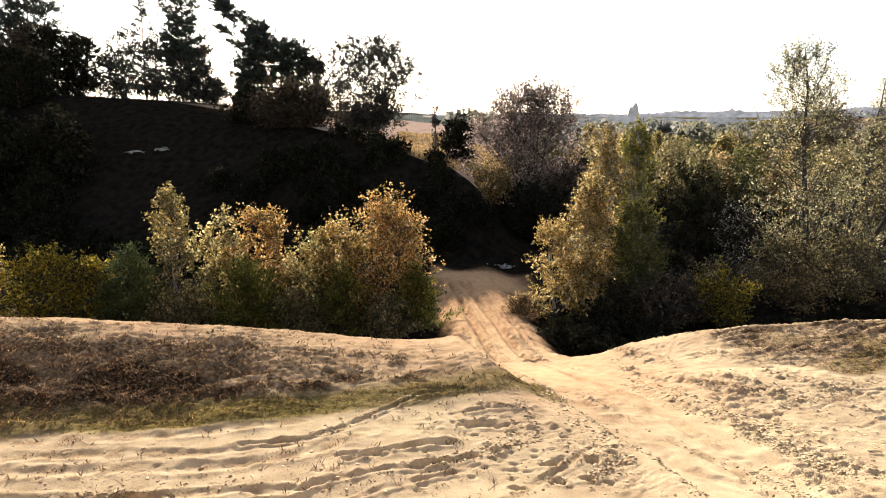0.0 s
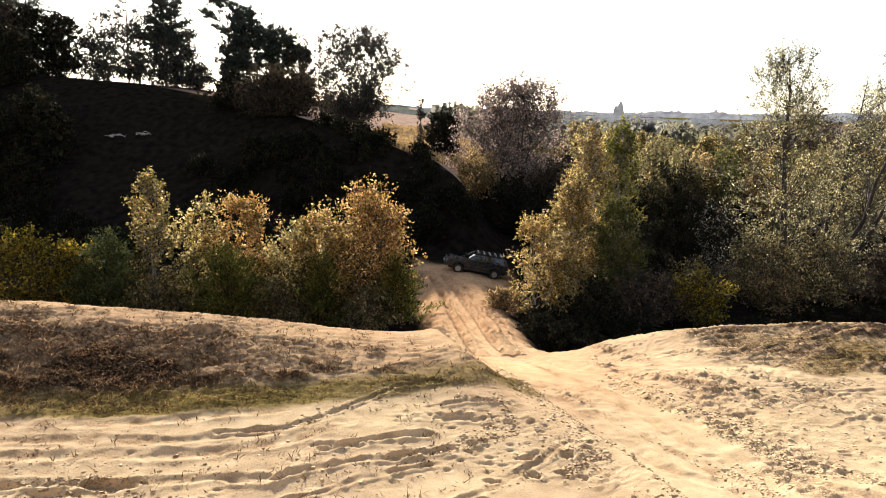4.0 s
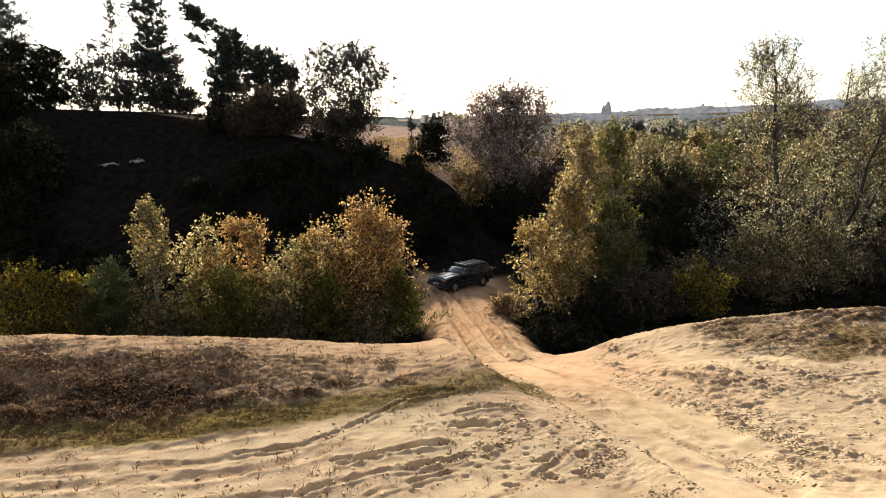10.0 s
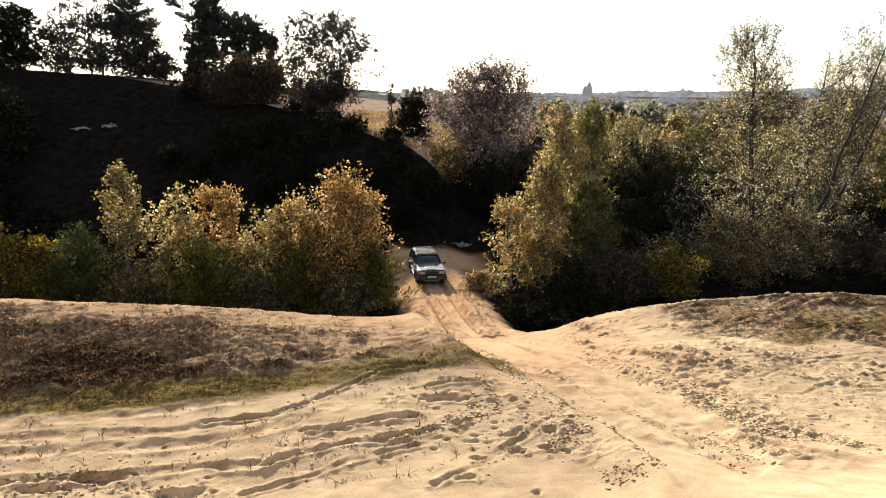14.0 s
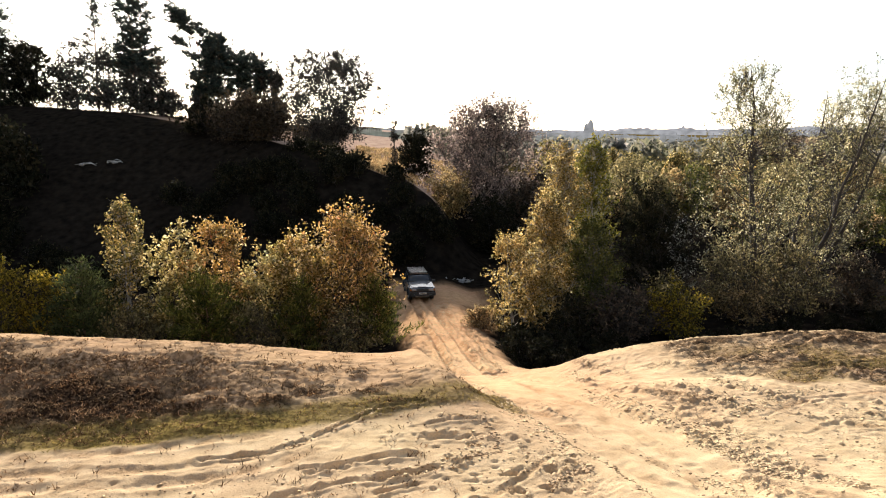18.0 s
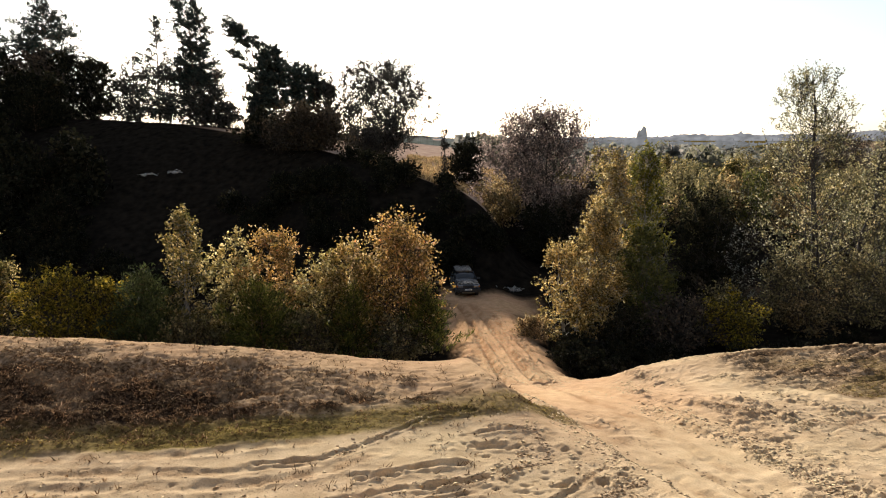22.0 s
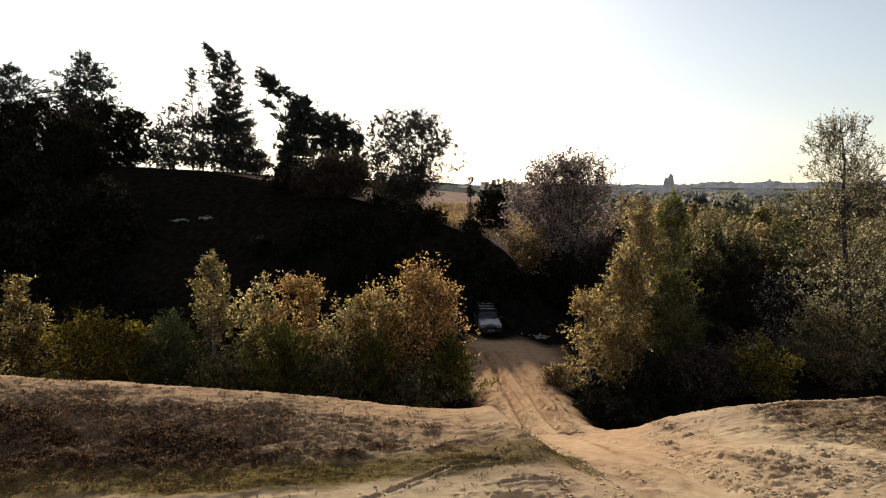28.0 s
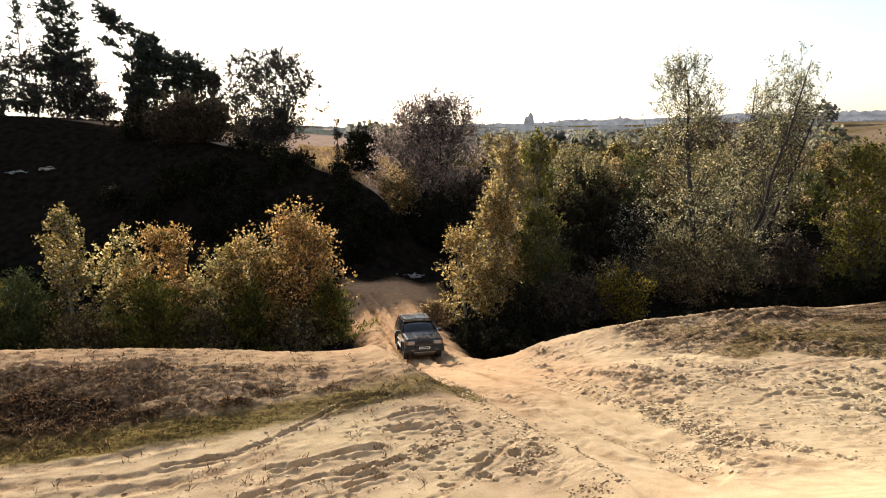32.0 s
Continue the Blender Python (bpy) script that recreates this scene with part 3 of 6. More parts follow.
    pits = [(0.83, 14.7, 0.5, 0.16, 0.10), (-1.55, 13.38, 0.5, 0.11, 0.08), (-6.0, 18.6, 0.5, 0.35, 0.18), (-5.55, 11.75, 0.42, 0.15, 0.1), (-6.5, 11.45, 0.4, 0.13, 0.09), (-4.0, 11.2, 0.5, 0.13, 0.09), (-7.6, 11.65, 0.35, 0.12, 0.08),
            (2.19, 13.01, 0.14, 0.09, 0.12), (2.22, 12.34, 0.14, 0.09, 0.12), (1.4, 12.08, 0.13, 0.08, 0.1), (3.0, 13.12, 0.14, 0.1, 0.13), (1.13, 11.37, 0.14, 0.08, 0.1),
            (2.79, 12.46, 0.13, 0.08, 0.1), (3.51, 13.39, 0.12, 0.08, 0.1)]
    for _ in range(110):
        a = rng.random()
        if a < 0.4:
            px, py = rng.normal(2.2, 0.8), rng.normal(13.4, 1.1)
        elif a < 0.6:
            px, py = rng.uniform(-0.5, 2.4), rng.uniform(12, 17)
        elif a < 0.9:
            px, py = rng.uniform(6.8, 13), rng.uniform(12, 20)
        else:
            px, py = rng.uniform(-9, 0), rng.uniform(11.5, 14)
        r = rng.uniform(0.03, 0.07)
        pits.append((px, py, r * rng.uniform(1, 1.7), r, rng.uniform(0.03, 0.075)))
    for px, py, rx, ry, dep in pits:
        k = np.where((np.abs(x - px) < 3 * rx) & (np.abs(y - py) < 3 * ry + 0.2))
        q = ((x[k] - px) / rx) ** 2 + ((y[k] - py) / ry) ** 2
        q = q * (1 + 0.9 * value_noise(x[k] / 0.11, y[k] / 0.11, 20))
        z[k] += dep * (-np.exp(-np.maximum(q, 0) ** 3) + 0.28 * np.exp(-((np.sqrt(np.maximum(q, 0)) - 1.45) / 0.35) ** 2))
    z = z + 0.06 * ease(24, 28, y) * (1 - ease(46, 50, y)) * np.abs(value_noise(x / 0.28, y / 0.42, 94)) * (0.35 + 0.65 * ease(0.6, 1.3, np.abs(s)))
    clods2 = np.clip(value_noise(x / 0.5, y / 0.45, 19) - 0.1, 0, 1)
    z = z + 0.07 * clods2 * ease(1.2, 2.0, np.abs(s)) * ease(24, 29, y)
    # grassy banks are lumpy
    bank = dry_mask(x, y)
    z = z + bank * (0.09 * value_noise(x / 0.9, y / 0.8, 21) + (1 - 0.7 * green_mask(x, y)) * (0.13 * np.abs(value_noise(x / 0.36, y / 0.3, 22)) + 0.10 * np.abs(value_noise(x / 0.17, y / 0.15, 29))))
    return z * near


def grass_edge(x):
    return np.interp(x, [-30, -9.3, -5.8, -2.2, 0.2, 1.4, 2.5], [12.3, 13.9, 14.35, 15.2, 15.85, 16.05, 16.4])


def dry_mask(x, y):
    s = x - track_x(y)
    e = y - grass_edge(x) + 0.22 * value_noise(x / 0.9, y / 0.9, 31)
    left = ease(0.0, 0.45, e) * ease(-1.0, -1.5, s + 0.2 * value_noise(x / 0.5, y / 0.5, 32)) * (1 - 0.58 * ease(18.3, 19.6, y + 0.7 * value_noise(x / 1.1, y, 33))) * (0.62 + 0.38 * ease(-0.45, 0.25, value_noise(x / 1.4, y / 0.7, 37) + 0.5 * value_noise(x / 0.45, y / 0.3, 38)))
    left = left * (1 - 0.45 * ease(-5.0, -1.0, x) * ease(-0.5, 0.4, value_noise(x / 0.5, y / 0.35, 95)))
    left = left * (1 - 0.6 * ease(-1.8, 0.2, x) * ease(0.7, 1.2, e))          # the bank thins out to sand beside the lane
    line = np.interp(x, [7, 9, 11, 14, 20], [20.8, 18.9, 17.9, 17.3, 16.5]) + 0.5 * value_noise(x / 1.3, y / 1.1, 35)
    right = ease(-0.1, 0.6, y - line) * ease(8.2, 9.8, x + 0.6 * value_noise(x, y, 36)) * (0.7 + 0.3 * ease(-0.55, 0.1, value_noise(x / 1.2, y / 0.9, 34))) * (1 - 0.6 * ease(23.0, 23.8, y))
    return np.clip((left + 0.85 * right) * (1 - ease(24.5, 25.5, y)), 0, 1)


def green_mask(x, y):
    e = y - grass_edge(x) + 0.16 * value_noise(x / 1.3, y / 0.8, 41)
    left = ease(-0.1, 0.3, e) * (1 - ease(1.0, 1.7, e)) * ease(-0.9, -1.4, x - track_x(y))
    line = np.interp(x, [7, 9, 11, 14, 20], [20.8, 18.9, 17.9, 17.3, 16.5])
    right = ease(9.5, 11.5, x) * ease(-0.1, 0.3, y - line) * (1 - ease(3.5, 4.8, y - line)) * ease(-0.5, 0.3, value_noise(x / 1.4, y / 1.0, 42) + 0.4 * value_noise(x / 0.3, y / 0.3, 39))
    return np.clip(0.95 * left * (1 - 0.45 * ease(-6, -11, x)) * (1 - 0.3 * ease(-3.5, 0.0, x)) + 0.45 * right, 0, 1)


def moss_mask(x, y):
    """Dark patches of moss and heather on the bank's face."""
    n = value_noise(x / 2.2, y / 0.8, 43) + 0.8 * value_noise(x / 0.6, y / 0.28, 44) + 0.5 * value_noise(x / 0.22, y / 0.15, 45)
    bias = np.interp(x, [-14, -5, -2, 1, 3, 9, 12, 16], [1.9, 1.4, 0.5, -0.4, -0.9, -0.3, 0.1, 0.3])
    return dry_mask(x, y) * ease(-0.1, 0.5, n + bias) * (1 - 0.95 * ease(17.3, 18.5, y + 0.6 * value_noise(x / 0.9, y / 0.9, 46)) * (x < 4)) * (1 - 0.5 * green_mask(x, y))


def build_ground():
    gx = graded((-2600, -300, 400, 40), (-300, -60, 40, 2.5), (-60, -14, 2.0, 0.12), (-14, 16, 0.06, 0.06), (16, 60, 0.14, 2.0), (60, 300, 2.5, 40), (300, 2600, 40, 400))
    gy = graded((-400, -20, 60, 4), (-20, 10, 3, 0.12), (10, 27, 0.045, 0.055), (27, 56, 0.08, 0.25), (56, 130, 0.6, 2.0), (130, 500, 3, 20), (500, 3200, 25, 250))
    x, y = np.meshgrid(gx, gy)
    z = land(x, y) + relief(x, y)
    nx, ny = len(gx), len(gy)
    idx = np.arange(nx * ny).reshape(ny, nx)
    faces = np.stack([idx[:-1, :-1], idx[:-1, 1:], idx[1:, 1:], idx[1:, :-1]], -1).reshape(-1, 4)
    me = from_arrays("ground", np.stack([x, y, z], -1).reshape(-1, 3), faces)
    s = x - track_x(y)
    # litter masks, which also paint shade under the shrubs and over the quarry face
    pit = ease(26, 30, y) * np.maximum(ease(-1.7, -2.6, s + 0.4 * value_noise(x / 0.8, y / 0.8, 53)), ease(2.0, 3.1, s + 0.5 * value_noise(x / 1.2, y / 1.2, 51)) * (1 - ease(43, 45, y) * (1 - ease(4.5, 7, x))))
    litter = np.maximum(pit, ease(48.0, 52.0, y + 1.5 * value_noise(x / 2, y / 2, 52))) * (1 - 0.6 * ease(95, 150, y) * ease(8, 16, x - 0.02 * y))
    brow = np.interp(x, BROW_X, BROW_Y)
    field = ease(0.2, 1.6, y - brow + 0.8 * value_noise(x / 1.5, y / 1.5, 55)) * np.maximum(ease(-9.5, -5.5, x), ease(4, 10, y - brow) * ease(-34, -24, x)) * (1 - ease(6, 12, x - 0.02 * y)) * (1 - ease(2.5, 4.2, x) * (1 - ease(78, 88, y)))
    strip = 0 * field + ease(112, 122, x) * ease(120, 140, y) * (1 - ease(260, 320, y)) * 0.45 * ease(-0.4, 0.3, value_noise(x / 9, y / 7, 63) + 0.5 * value_noise(x / 3, y / 3, 64))
    meadow = np.clip(np.maximum(field, strip) * 1.0, 0, 1)
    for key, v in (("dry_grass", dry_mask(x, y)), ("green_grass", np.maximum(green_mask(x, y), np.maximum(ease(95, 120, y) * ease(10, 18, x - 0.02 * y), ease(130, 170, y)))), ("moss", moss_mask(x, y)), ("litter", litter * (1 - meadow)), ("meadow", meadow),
                   ("reddish", np.maximum(ease(23, 34, y), np.maximum(0.65 * (1 - ease(2.0, 5.0, np.abs(s))) * ease(12.5, 19, y), 0.6 * ease(15.5, 18.5, y) * (x < 3)))), ("rut_dark", 0.85 * rut_mask(x, y, 0.95)), ("churned", 0.35 * rut_mask(x, y) + crust_mask(x, y, s) * ease(8, 10, y) * (0.12 + 0.88 * ease(0.0, 0.5, value_noise((s + 0.1 * y) / 0.6, y / 1.6, 50))))):
        a = me.attributes.new(key, "FLOAT", "POINT")
        a.data.foreach_set("value", np.ascontiguousarray(v, np.float32).ravel())
    me.polygons.foreach_set("use_smooth", np.ones(len(faces), bool))
    me.materials.append(GROUND)
    return tagged(new("ground", me), "pale rutted sand ground with grassy banks and a pit", "ground", kind="structure")


ground = build_ground()


# ---- plants ----
def thing(name, x, y, z, label, category, group="", turn=0.0):
    ob = new(name)
    ob.empty_display_size = 0.3
    ob.matrix_world = pose(x, y, z, 0, 0, turn)
    return tagged(ob, label, category, group)


def child(name, me, mat, parent, label="", kind=""):
    me.materials.append(mat)
    ob = new(name, me)
    ob.parent = parent
    if kind:
        ob["kind"] = kind
    if label:
        ob["label"] = label
    return ob


def tubes(name, lines, sides=6):
    """Tapered round limbs along lines of (point, radius)."""
    verts, faces, base = [], [], 0
    for pts, rad in lines:
        pts, rad = np.asarray(pts, float), np.asarray(rad, float)
        tang = np.gradient(pts, axis=0)
        tang /= np.linalg.norm(tang, axis=1, keepdims=True) + 1e-9
        ref = np.where(np.abs(tang[:, 2:3]) > 0.9, [[1.0, 0, 0]], [[0, 0, 1.0]])
        u = np.cross(tang, ref)
        u /= np.linalg.norm(u, axis=1, keepdims=True) + 1e-9
        v = np.cross(tang, u)
        a = np.linspace(0, 2 * np.pi, sides, endpoint=False)
        ring = pts[:, None] + rad[:, None, None] * (np.cos(a)[None, :, None] * u[:, None] + np.sin(a)[None, :, None] * v[:, None])
        verts.append(ring.reshape(-1, 3))
        n = len(pts)
        i = base + np.arange((n - 1) * sides).reshape(n - 1, sides)
        j = base + (np.arange(n - 1)[:, None] * sides + (np.arange(sides) + 1) % sides)
        faces.append(np.stack([i, j, j + sides, i + sides], -1).reshape(-1, 4))
        base += n * sides
    me = from_arrays(name, np.concatenate(verts), np.concatenate(faces))
    me.polygons.foreach_set("use_smooth", np.ones(len(me.polygons), bool))
    return me


def leaf_quads(rng, centres, size, narrow=0.55, outward=None):
    """Small pointed leaves, one at each centre, turned at random (or along the given ways)."""
    n = len(centres)
    u = rng.normal(size=(n, 3)) if outward is None else outward + 0.45 * rng.normal(size=(n, 3))
    u /= np.linalg.norm(u, axis=1, keepdims=True)
    w = np.cross(u, rng.normal(size=(n, 3)))
    w /= np.linalg.norm(w, axis=1, keepdims=True) + 1e-9
    s = size * rng.uniform(0.6, 1.35, (n, 1))
    q = np.stack([centres - u * s / 2, centres + w * s * narrow / 2, centres + u * s / 2, centres - w * s * narrow / 2], 1)
    return q.reshape(-1, 3)


def leaf_mesh(name, quads):
    return from_arrays(name, quads, np.arange(len(quads)).reshape(-1, 4))


def envelope(shape, h):
    """Crown half-width (0..1) at the height fraction h of the crown."""
    if shape == "cone":
        return np.clip(1.06 - h, 0, 1) ** 0.75 * np.clip(h / 0.12 + 0.35, 0, 1)
    if shape == "vase":
        return np.clip(0.45 + 0.75 * h, 0, 1) * np.sqrt(np.clip(1.02 - h ** 3, 0, 1))
    if shape == "spire":
        return np.interp(h, [0, 0.2, 0.45, 0.55, 0.7, 0.85, 0.95, 1.0], [0.8, 1.0, 0.85, 0.62, 0.58, 0.5, 0.34, 0.14])
    if shape == "feather":
        return np.clip(1.02 - h, 0, 1) ** 0.5 * np.clip(0.5 + 1.5 * h, 0, 1)
    if shape == "dome":
        return np.sqrt(np.clip(1.03 - h ** 3.0, 0, 1))
    if shape == "tall":
        return np.sqrt(np.clip(np.sin(np.pi * np.clip(0.12 + 0.86 * h, 0, 1) ** 0.85), 0.02, 1)) * (1 - 0.45 * h)
    return np.sqrt(np.clip(np.sin(np.pi * np.clip(0.1 + 0.88 * h, 0, 1)), 0.02, 1))


def twig_tubes(name, pts, rad, sides=3):
    """Many thin limbs at once: pts is (count, points, 3), rad is (count, points)."""
    n, k = pts.shape[:2]
    tang = np.gradient(pts, axis=1)
    tang /= np.linalg.norm(tang, axis=2, keepdims=True) + 1e-9
    ref = np.where(np.abs(tang[..., 2:3]) > 0.9, [[[1.0, 0, 0]]], [[[0, 0, 1.0]]])
    u = np.cross(tang, ref)
    u /= np.linalg.norm(u, axis=2, keepdims=True) + 1e-9
    v = np.cross(tang, u)
    a = np.linspace(0, 2 * np.pi, sides, endpoint=False)
    ring = pts[:, :, None] + rad[:, :, None, None] * (np.cos(a)[:, None] * u[:, :, None] + np.sin(a)[:, None] * v[:, :, None])
    base = (np.arange(n)[:, None, None] * k + np.arange(k - 1)[None, :, None]) * sides
    i, j = base + np.arange(sides), base + (np.arange(sides) + 1) % sides
    return ring.reshape(-1, 3), np.stack([i, j, j + sides, i + sides], -1).reshape(-1, 4)


def unit(v):
    return v / (np.linalg.norm(v, axis=-1, keepdims=True) + 1e-9)


def leafy(name, label, x, y, height, radius, mat, n, size, shape="oval", bare=0.12, stems=1, seed=0, group="", category="tree", bark=None,
          clumps=60, spread=0.16, z=None, lean=(0, 0), stretch=1.0, main_limbs=0, twig=4, rise=0.9, upright=0.35, airy=0.05, narrow=0.62, outer=0.5, thick=1.0, stout=1.0):
    """A broad-leaved tree or shrub: stems, limbs, side branches, twigs, and single leaves along the twigs."""
    rng = np.random.default_rng(seed + 1000)
    z = ground_z(x, y) - 0.05 if z is None else z
    root = thing(name, x, y, z, label, category, group)
    bark = bark or (DARK_BARK if category == "shrub" else BARK)
    hb = height * bare
    tops = []
    for k in range(stems):
        a, lean_k = rng.uniform(0, 2 * np.pi), (0.0 if stems == 1 else rng.uniform(0.25, 0.6) * radius * (0.3 if shape in ('cone', 'tall', 'feather') else 1.0))
        t = np.linspace(0, 1, 7)[:, None]
        p0 = np.array([0.12 * radius * np.cos(a), 0.12 * radius * np.sin(a), 0]) * (stems > 1)
        p1 = np.array([lean_k * np.cos(a) + lean[0], lean_k * np.sin(a) + lean[1], height * (0.93 if k == 0 else rng.uniform(0.72, 0.9))])
        pts = p0 + (p1 - p0) * t + rng.normal(0, 0.012 * height, (7, 3)) * np.sin(np.pi * t) * [1, 1, 0.2]
        r0 = max(0.03, height * (0.013 if stems == 1 else 0.009)) * stout
        child("trunk" if stems < 3 else "stem", tubes("trunk", [(pts, r0 * (1 - 0.9 * t[:, 0]))], 7), bark, root)
        tops.append(pts)
    h = rng.uniform(0, 1, clumps) ** (0.75 if shape == 'feather' else 0.9)
    ang = rng.uniform(0, 2 * np.pi, clumps)
    bulge = 0.8 + 0.16 * np.sin(2 * ang + seed) + 0.14 * np.sin(3 * ang + 5 * h + 2 * seed)
    rr = radius * envelope(shape, h) * bulge * rng.uniform(0.2, 1.0, clumps) ** outer
    c = np.stack([rr * np.cos(ang) * stretch + lean[0] * h, rr * np.sin(ang) + lean[1] * h, hb + (0.9 * height - hb) * h], -1)
    c[:, 2] += (rng.random(clumps) < 0.3) * rng.uniform(0.02, 0.08, clumps) * height * (h > 0.45)
    limbs = []
    for k in range(clumps):
        line = tops[k % stems]
        far = np.hypot(*(c[k] - line[3])[:2])
        za = np.clip(c[k][2] - rise * far, 0.04 * height, line[-1][2] * 0.97)
        a = np.array([np.interp(za, line[:, 2], line[:, q]) for q in range(3)])
        t = np.linspace(0, 1, 5)[:, None]
        pts = a + (c[k] - a) * t + np.array([0, 0, -0.10 * far]) * np.sin(np.pi * t) * rng.uniform(-0.3, 1.0) + rng.normal(0, 0.012 * height, (5, 3)) * (t > 0) * (t < 1)
        limbs.append(pts)
    limbs = np.array(limbs)
    size_of = np.linalg.norm(limbs[:, -1] - limbs[:, 0], axis=1)
    order = np.argsort(-size_of)
    limbs, size_of = limbs[order], size_of[order]
    taper = 1 - 0.82 * np.linspace(0, 1, 5)
    rad = np.clip(0.011 * size_of, 0.010, 0.05)[:, None] * taper * thick
    for q in range(main_limbs):
        child("limb", tubes("limb", [(limbs[q], rad[q] * 1.25)], 5), bark, root)
    # side branches and twigs
    way = unit(limbs[:, -1] - limbs[:, -3])
    reach = spread * radius * 2.1
    m = 5
    at = rng.uniform(0.35, 1.0, (clumps, m)) * 4
    at[:, 0] = 4
    i = np.minimum(at.astype(int), 3)
    row = np.arange(clumps)[:, None]
    start = limbs[row, i] + (limbs[row, i + 1] - limbs[row, i]) * (at - i)[..., None]
    side = unit(0.75 * way[:, None] + 0.75 * rng.normal(size=(clumps, m, 3)) + [0, 0, upright])
    ln = reach * rng.uniform(0.5, 1.25, (clumps, m, 1))
    end = start + side * ln
    mid = (start + end) / 2 + rng.normal(0, 0.06, (clumps, m, 3)) * ln
    subs = np.stack([start, mid, end], 2).reshape(-1, 3, 3)
    dens = np.repeat(rng.uniform(0.25, 1.6, clumps), m) * rng.uniform(0.4, 1.4, clumps * m)
    v1, f1 = twig_tubes("b", limbs[main_limbs:], rad[main_limbs:], 4)
    v2, f2 = twig_tubes("b", subs, np.array([[1.0, 0.7, 0.35]]) * np.full((len(subs), 1), max(0.008, 0.0011 * height) * thick))
    verts, faces = [v1, v2], [f1, f2 + len(v1)]
    if twig:
        u = rng.uniform(0.25, 1.0, (len(subs), twig, 1))
        s0 = subs[:, None, 0] + (subs[:, None, 2] - subs[:, None, 0]) * u
        d = unit(0.7 * unit(subs[:, 2] - subs[:, 0])[:, None] + 0.7 * rng.normal(size=(len(subs), twig, 3)) + [0, 0, upright])
        s1 = s0 + d * reach * rng.uniform(0.3, 0.75, (len(subs), twig, 1))
        tw = np.stack([s0, s1], 2).reshape(-1, 2, 3)
        dens = np.repeat(dens, twig)
        v3, f3 = twig_tubes("b", tw, np.array([[1.0, 0.4]]) * np.full((len(tw), 1), max(0.005, 0.0007 * height) * thick))
        verts, faces = verts + [v3], faces + [f3 + len(v1) + len(v2)]
    else:
        tw = subs[:, [0, 2]]
    child("branchwork", from_arrays("branchwork", np.concatenate(verts), np.concatenate(faces)), bark, root, kind="stuff")
    which = rng.choice(len(tw), n, p=dens / dens.sum())
    u = rng.uniform(0.1, 1.1, (n, 1))
    jitter = (0.45 * size + airy * reach + (0.0 if twig else 0.3 * reach)) * rng.normal(size=(n, 3)) * 0.6
    pts = tw[which, 0] + (tw[which, 1] - tw[which, 0]) * u + jitter
    pts[:, 2] = np.maximum(pts[:, 2], 0.12 * rng.random(n))
    child("crown", leaf_mesh("crown", leaf_quads(rng, pts, size, narrow)), mat, root, kind="stuff")
    return root


def pine(name, label, x, y, height, radius, n, size, bare=0.4, seed=0, group="", mat=None, whorls=11, z=None, lean=0.0, bushy=False, category="tree", wide=1.0):
    """A pine: a straight stem, limbs in whorls, needle tufts along them."""
    rng = np.random.default_rng(seed + 5000)
    z = ground_z(x, y) - 0.05 if z is None else z
    root = thing(name, x, y, z, label, category, group)
    t = np.linspace(0, 1, 8)
    stem = np.stack([lean * t ** 2 + 0.012 * height * np.sin(3 * t + seed), 0.01 * height * np.sin(4 * t + 2 * seed), height * t * 0.985], -1)
    child("trunk", tubes("trunk", [(stem, max(0.04, 0.012 * height) * (1 - 0.88 * t))], 7), PINE_BARK, root)
    limbs, tufts, ways, share = [], [], [], []
    for k in range(whorls):
        f = bare + (0.98 - bare) * (k / (whorls - 1)) ** (0.9 if bushy else 0.8) + (0 if bushy else rng.uniform(-0.02, 0.012))
        base = np.array([np.interp(f, t, stem[:, 0]), np.interp(f, t, stem[:, 1]), height * f * 0.985])
        g = (f - bare) / (1 - bare)
        if bushy:
            reach = radius * 1.15 * (1.0 - g) ** 0.9 + 0.08
        else:
            reach = wide * radius * (0.35 + 0.75 * np.sin(np.pi * np.clip(0.25 + 0.72 * g, 0, 1))) * (1.05 - 0.55 * g)
        m = 5 if not bushy else 6
        for j in range(m):
            if not bushy and rng.random() < 0.18:
                continue
            a = 2 * np.pi * (j + rng.uniform(-0.3, 0.3)) / m + 1.3 * k
            ln = reach * rng.uniform(0.55, 1.15)
            up = ln * (0.35 if bushy else rng.uniform(-0.15, 0.55))
            tip = base + [ln * np.cos(a), ln * np.sin(a), up]
            q = np.linspace(0, 1, 4)[:, None]
            limbs.append((base + (tip - base) * q + [0, 0, 0.06 * ln] * np.sin(np.pi * q), max(0.012, 0.0035 * height) * (1 - 0.75 * q[:, 0])))
            for e in np.linspace(0.3, 1.05, 6):
                tufts.append(base + (tip - base) * e + rng.normal(0, 0.08 * radius, 3) * [1, 1, 0.5])
                ways.append((tip - base) / ln)
                share.append(ln if bushy else 1.0)
    tufts.append(stem[-1])
    ways.append(np.array([0, 0, 1.0]))
    share = np.array(share + [min(share)])
    tufts, ways = np.array(tufts), np.array(ways)
    child("branchwork", tubes("branchwork", limbs, 4), PINE_BARK, root, kind="stuff")
    which = rng.choice(len(tufts), n, p=share / share.sum())
    pts = tufts[which] + rng.normal(size=(n, 3)) * (0.085 if bushy else 0.075) * radius * [1, 1, 0.6]
    pts[:, 2] = np.maximum(pts[:, 2], 0.05)
    child("crown", leaf_mesh("crown", leaf_quads(rng, pts, size, 0.22 if bushy else 0.3, ways[which] * 0.5 + [0, 0, 0.5])), mat or NEEDLE, root, kind="stuff")
    return root


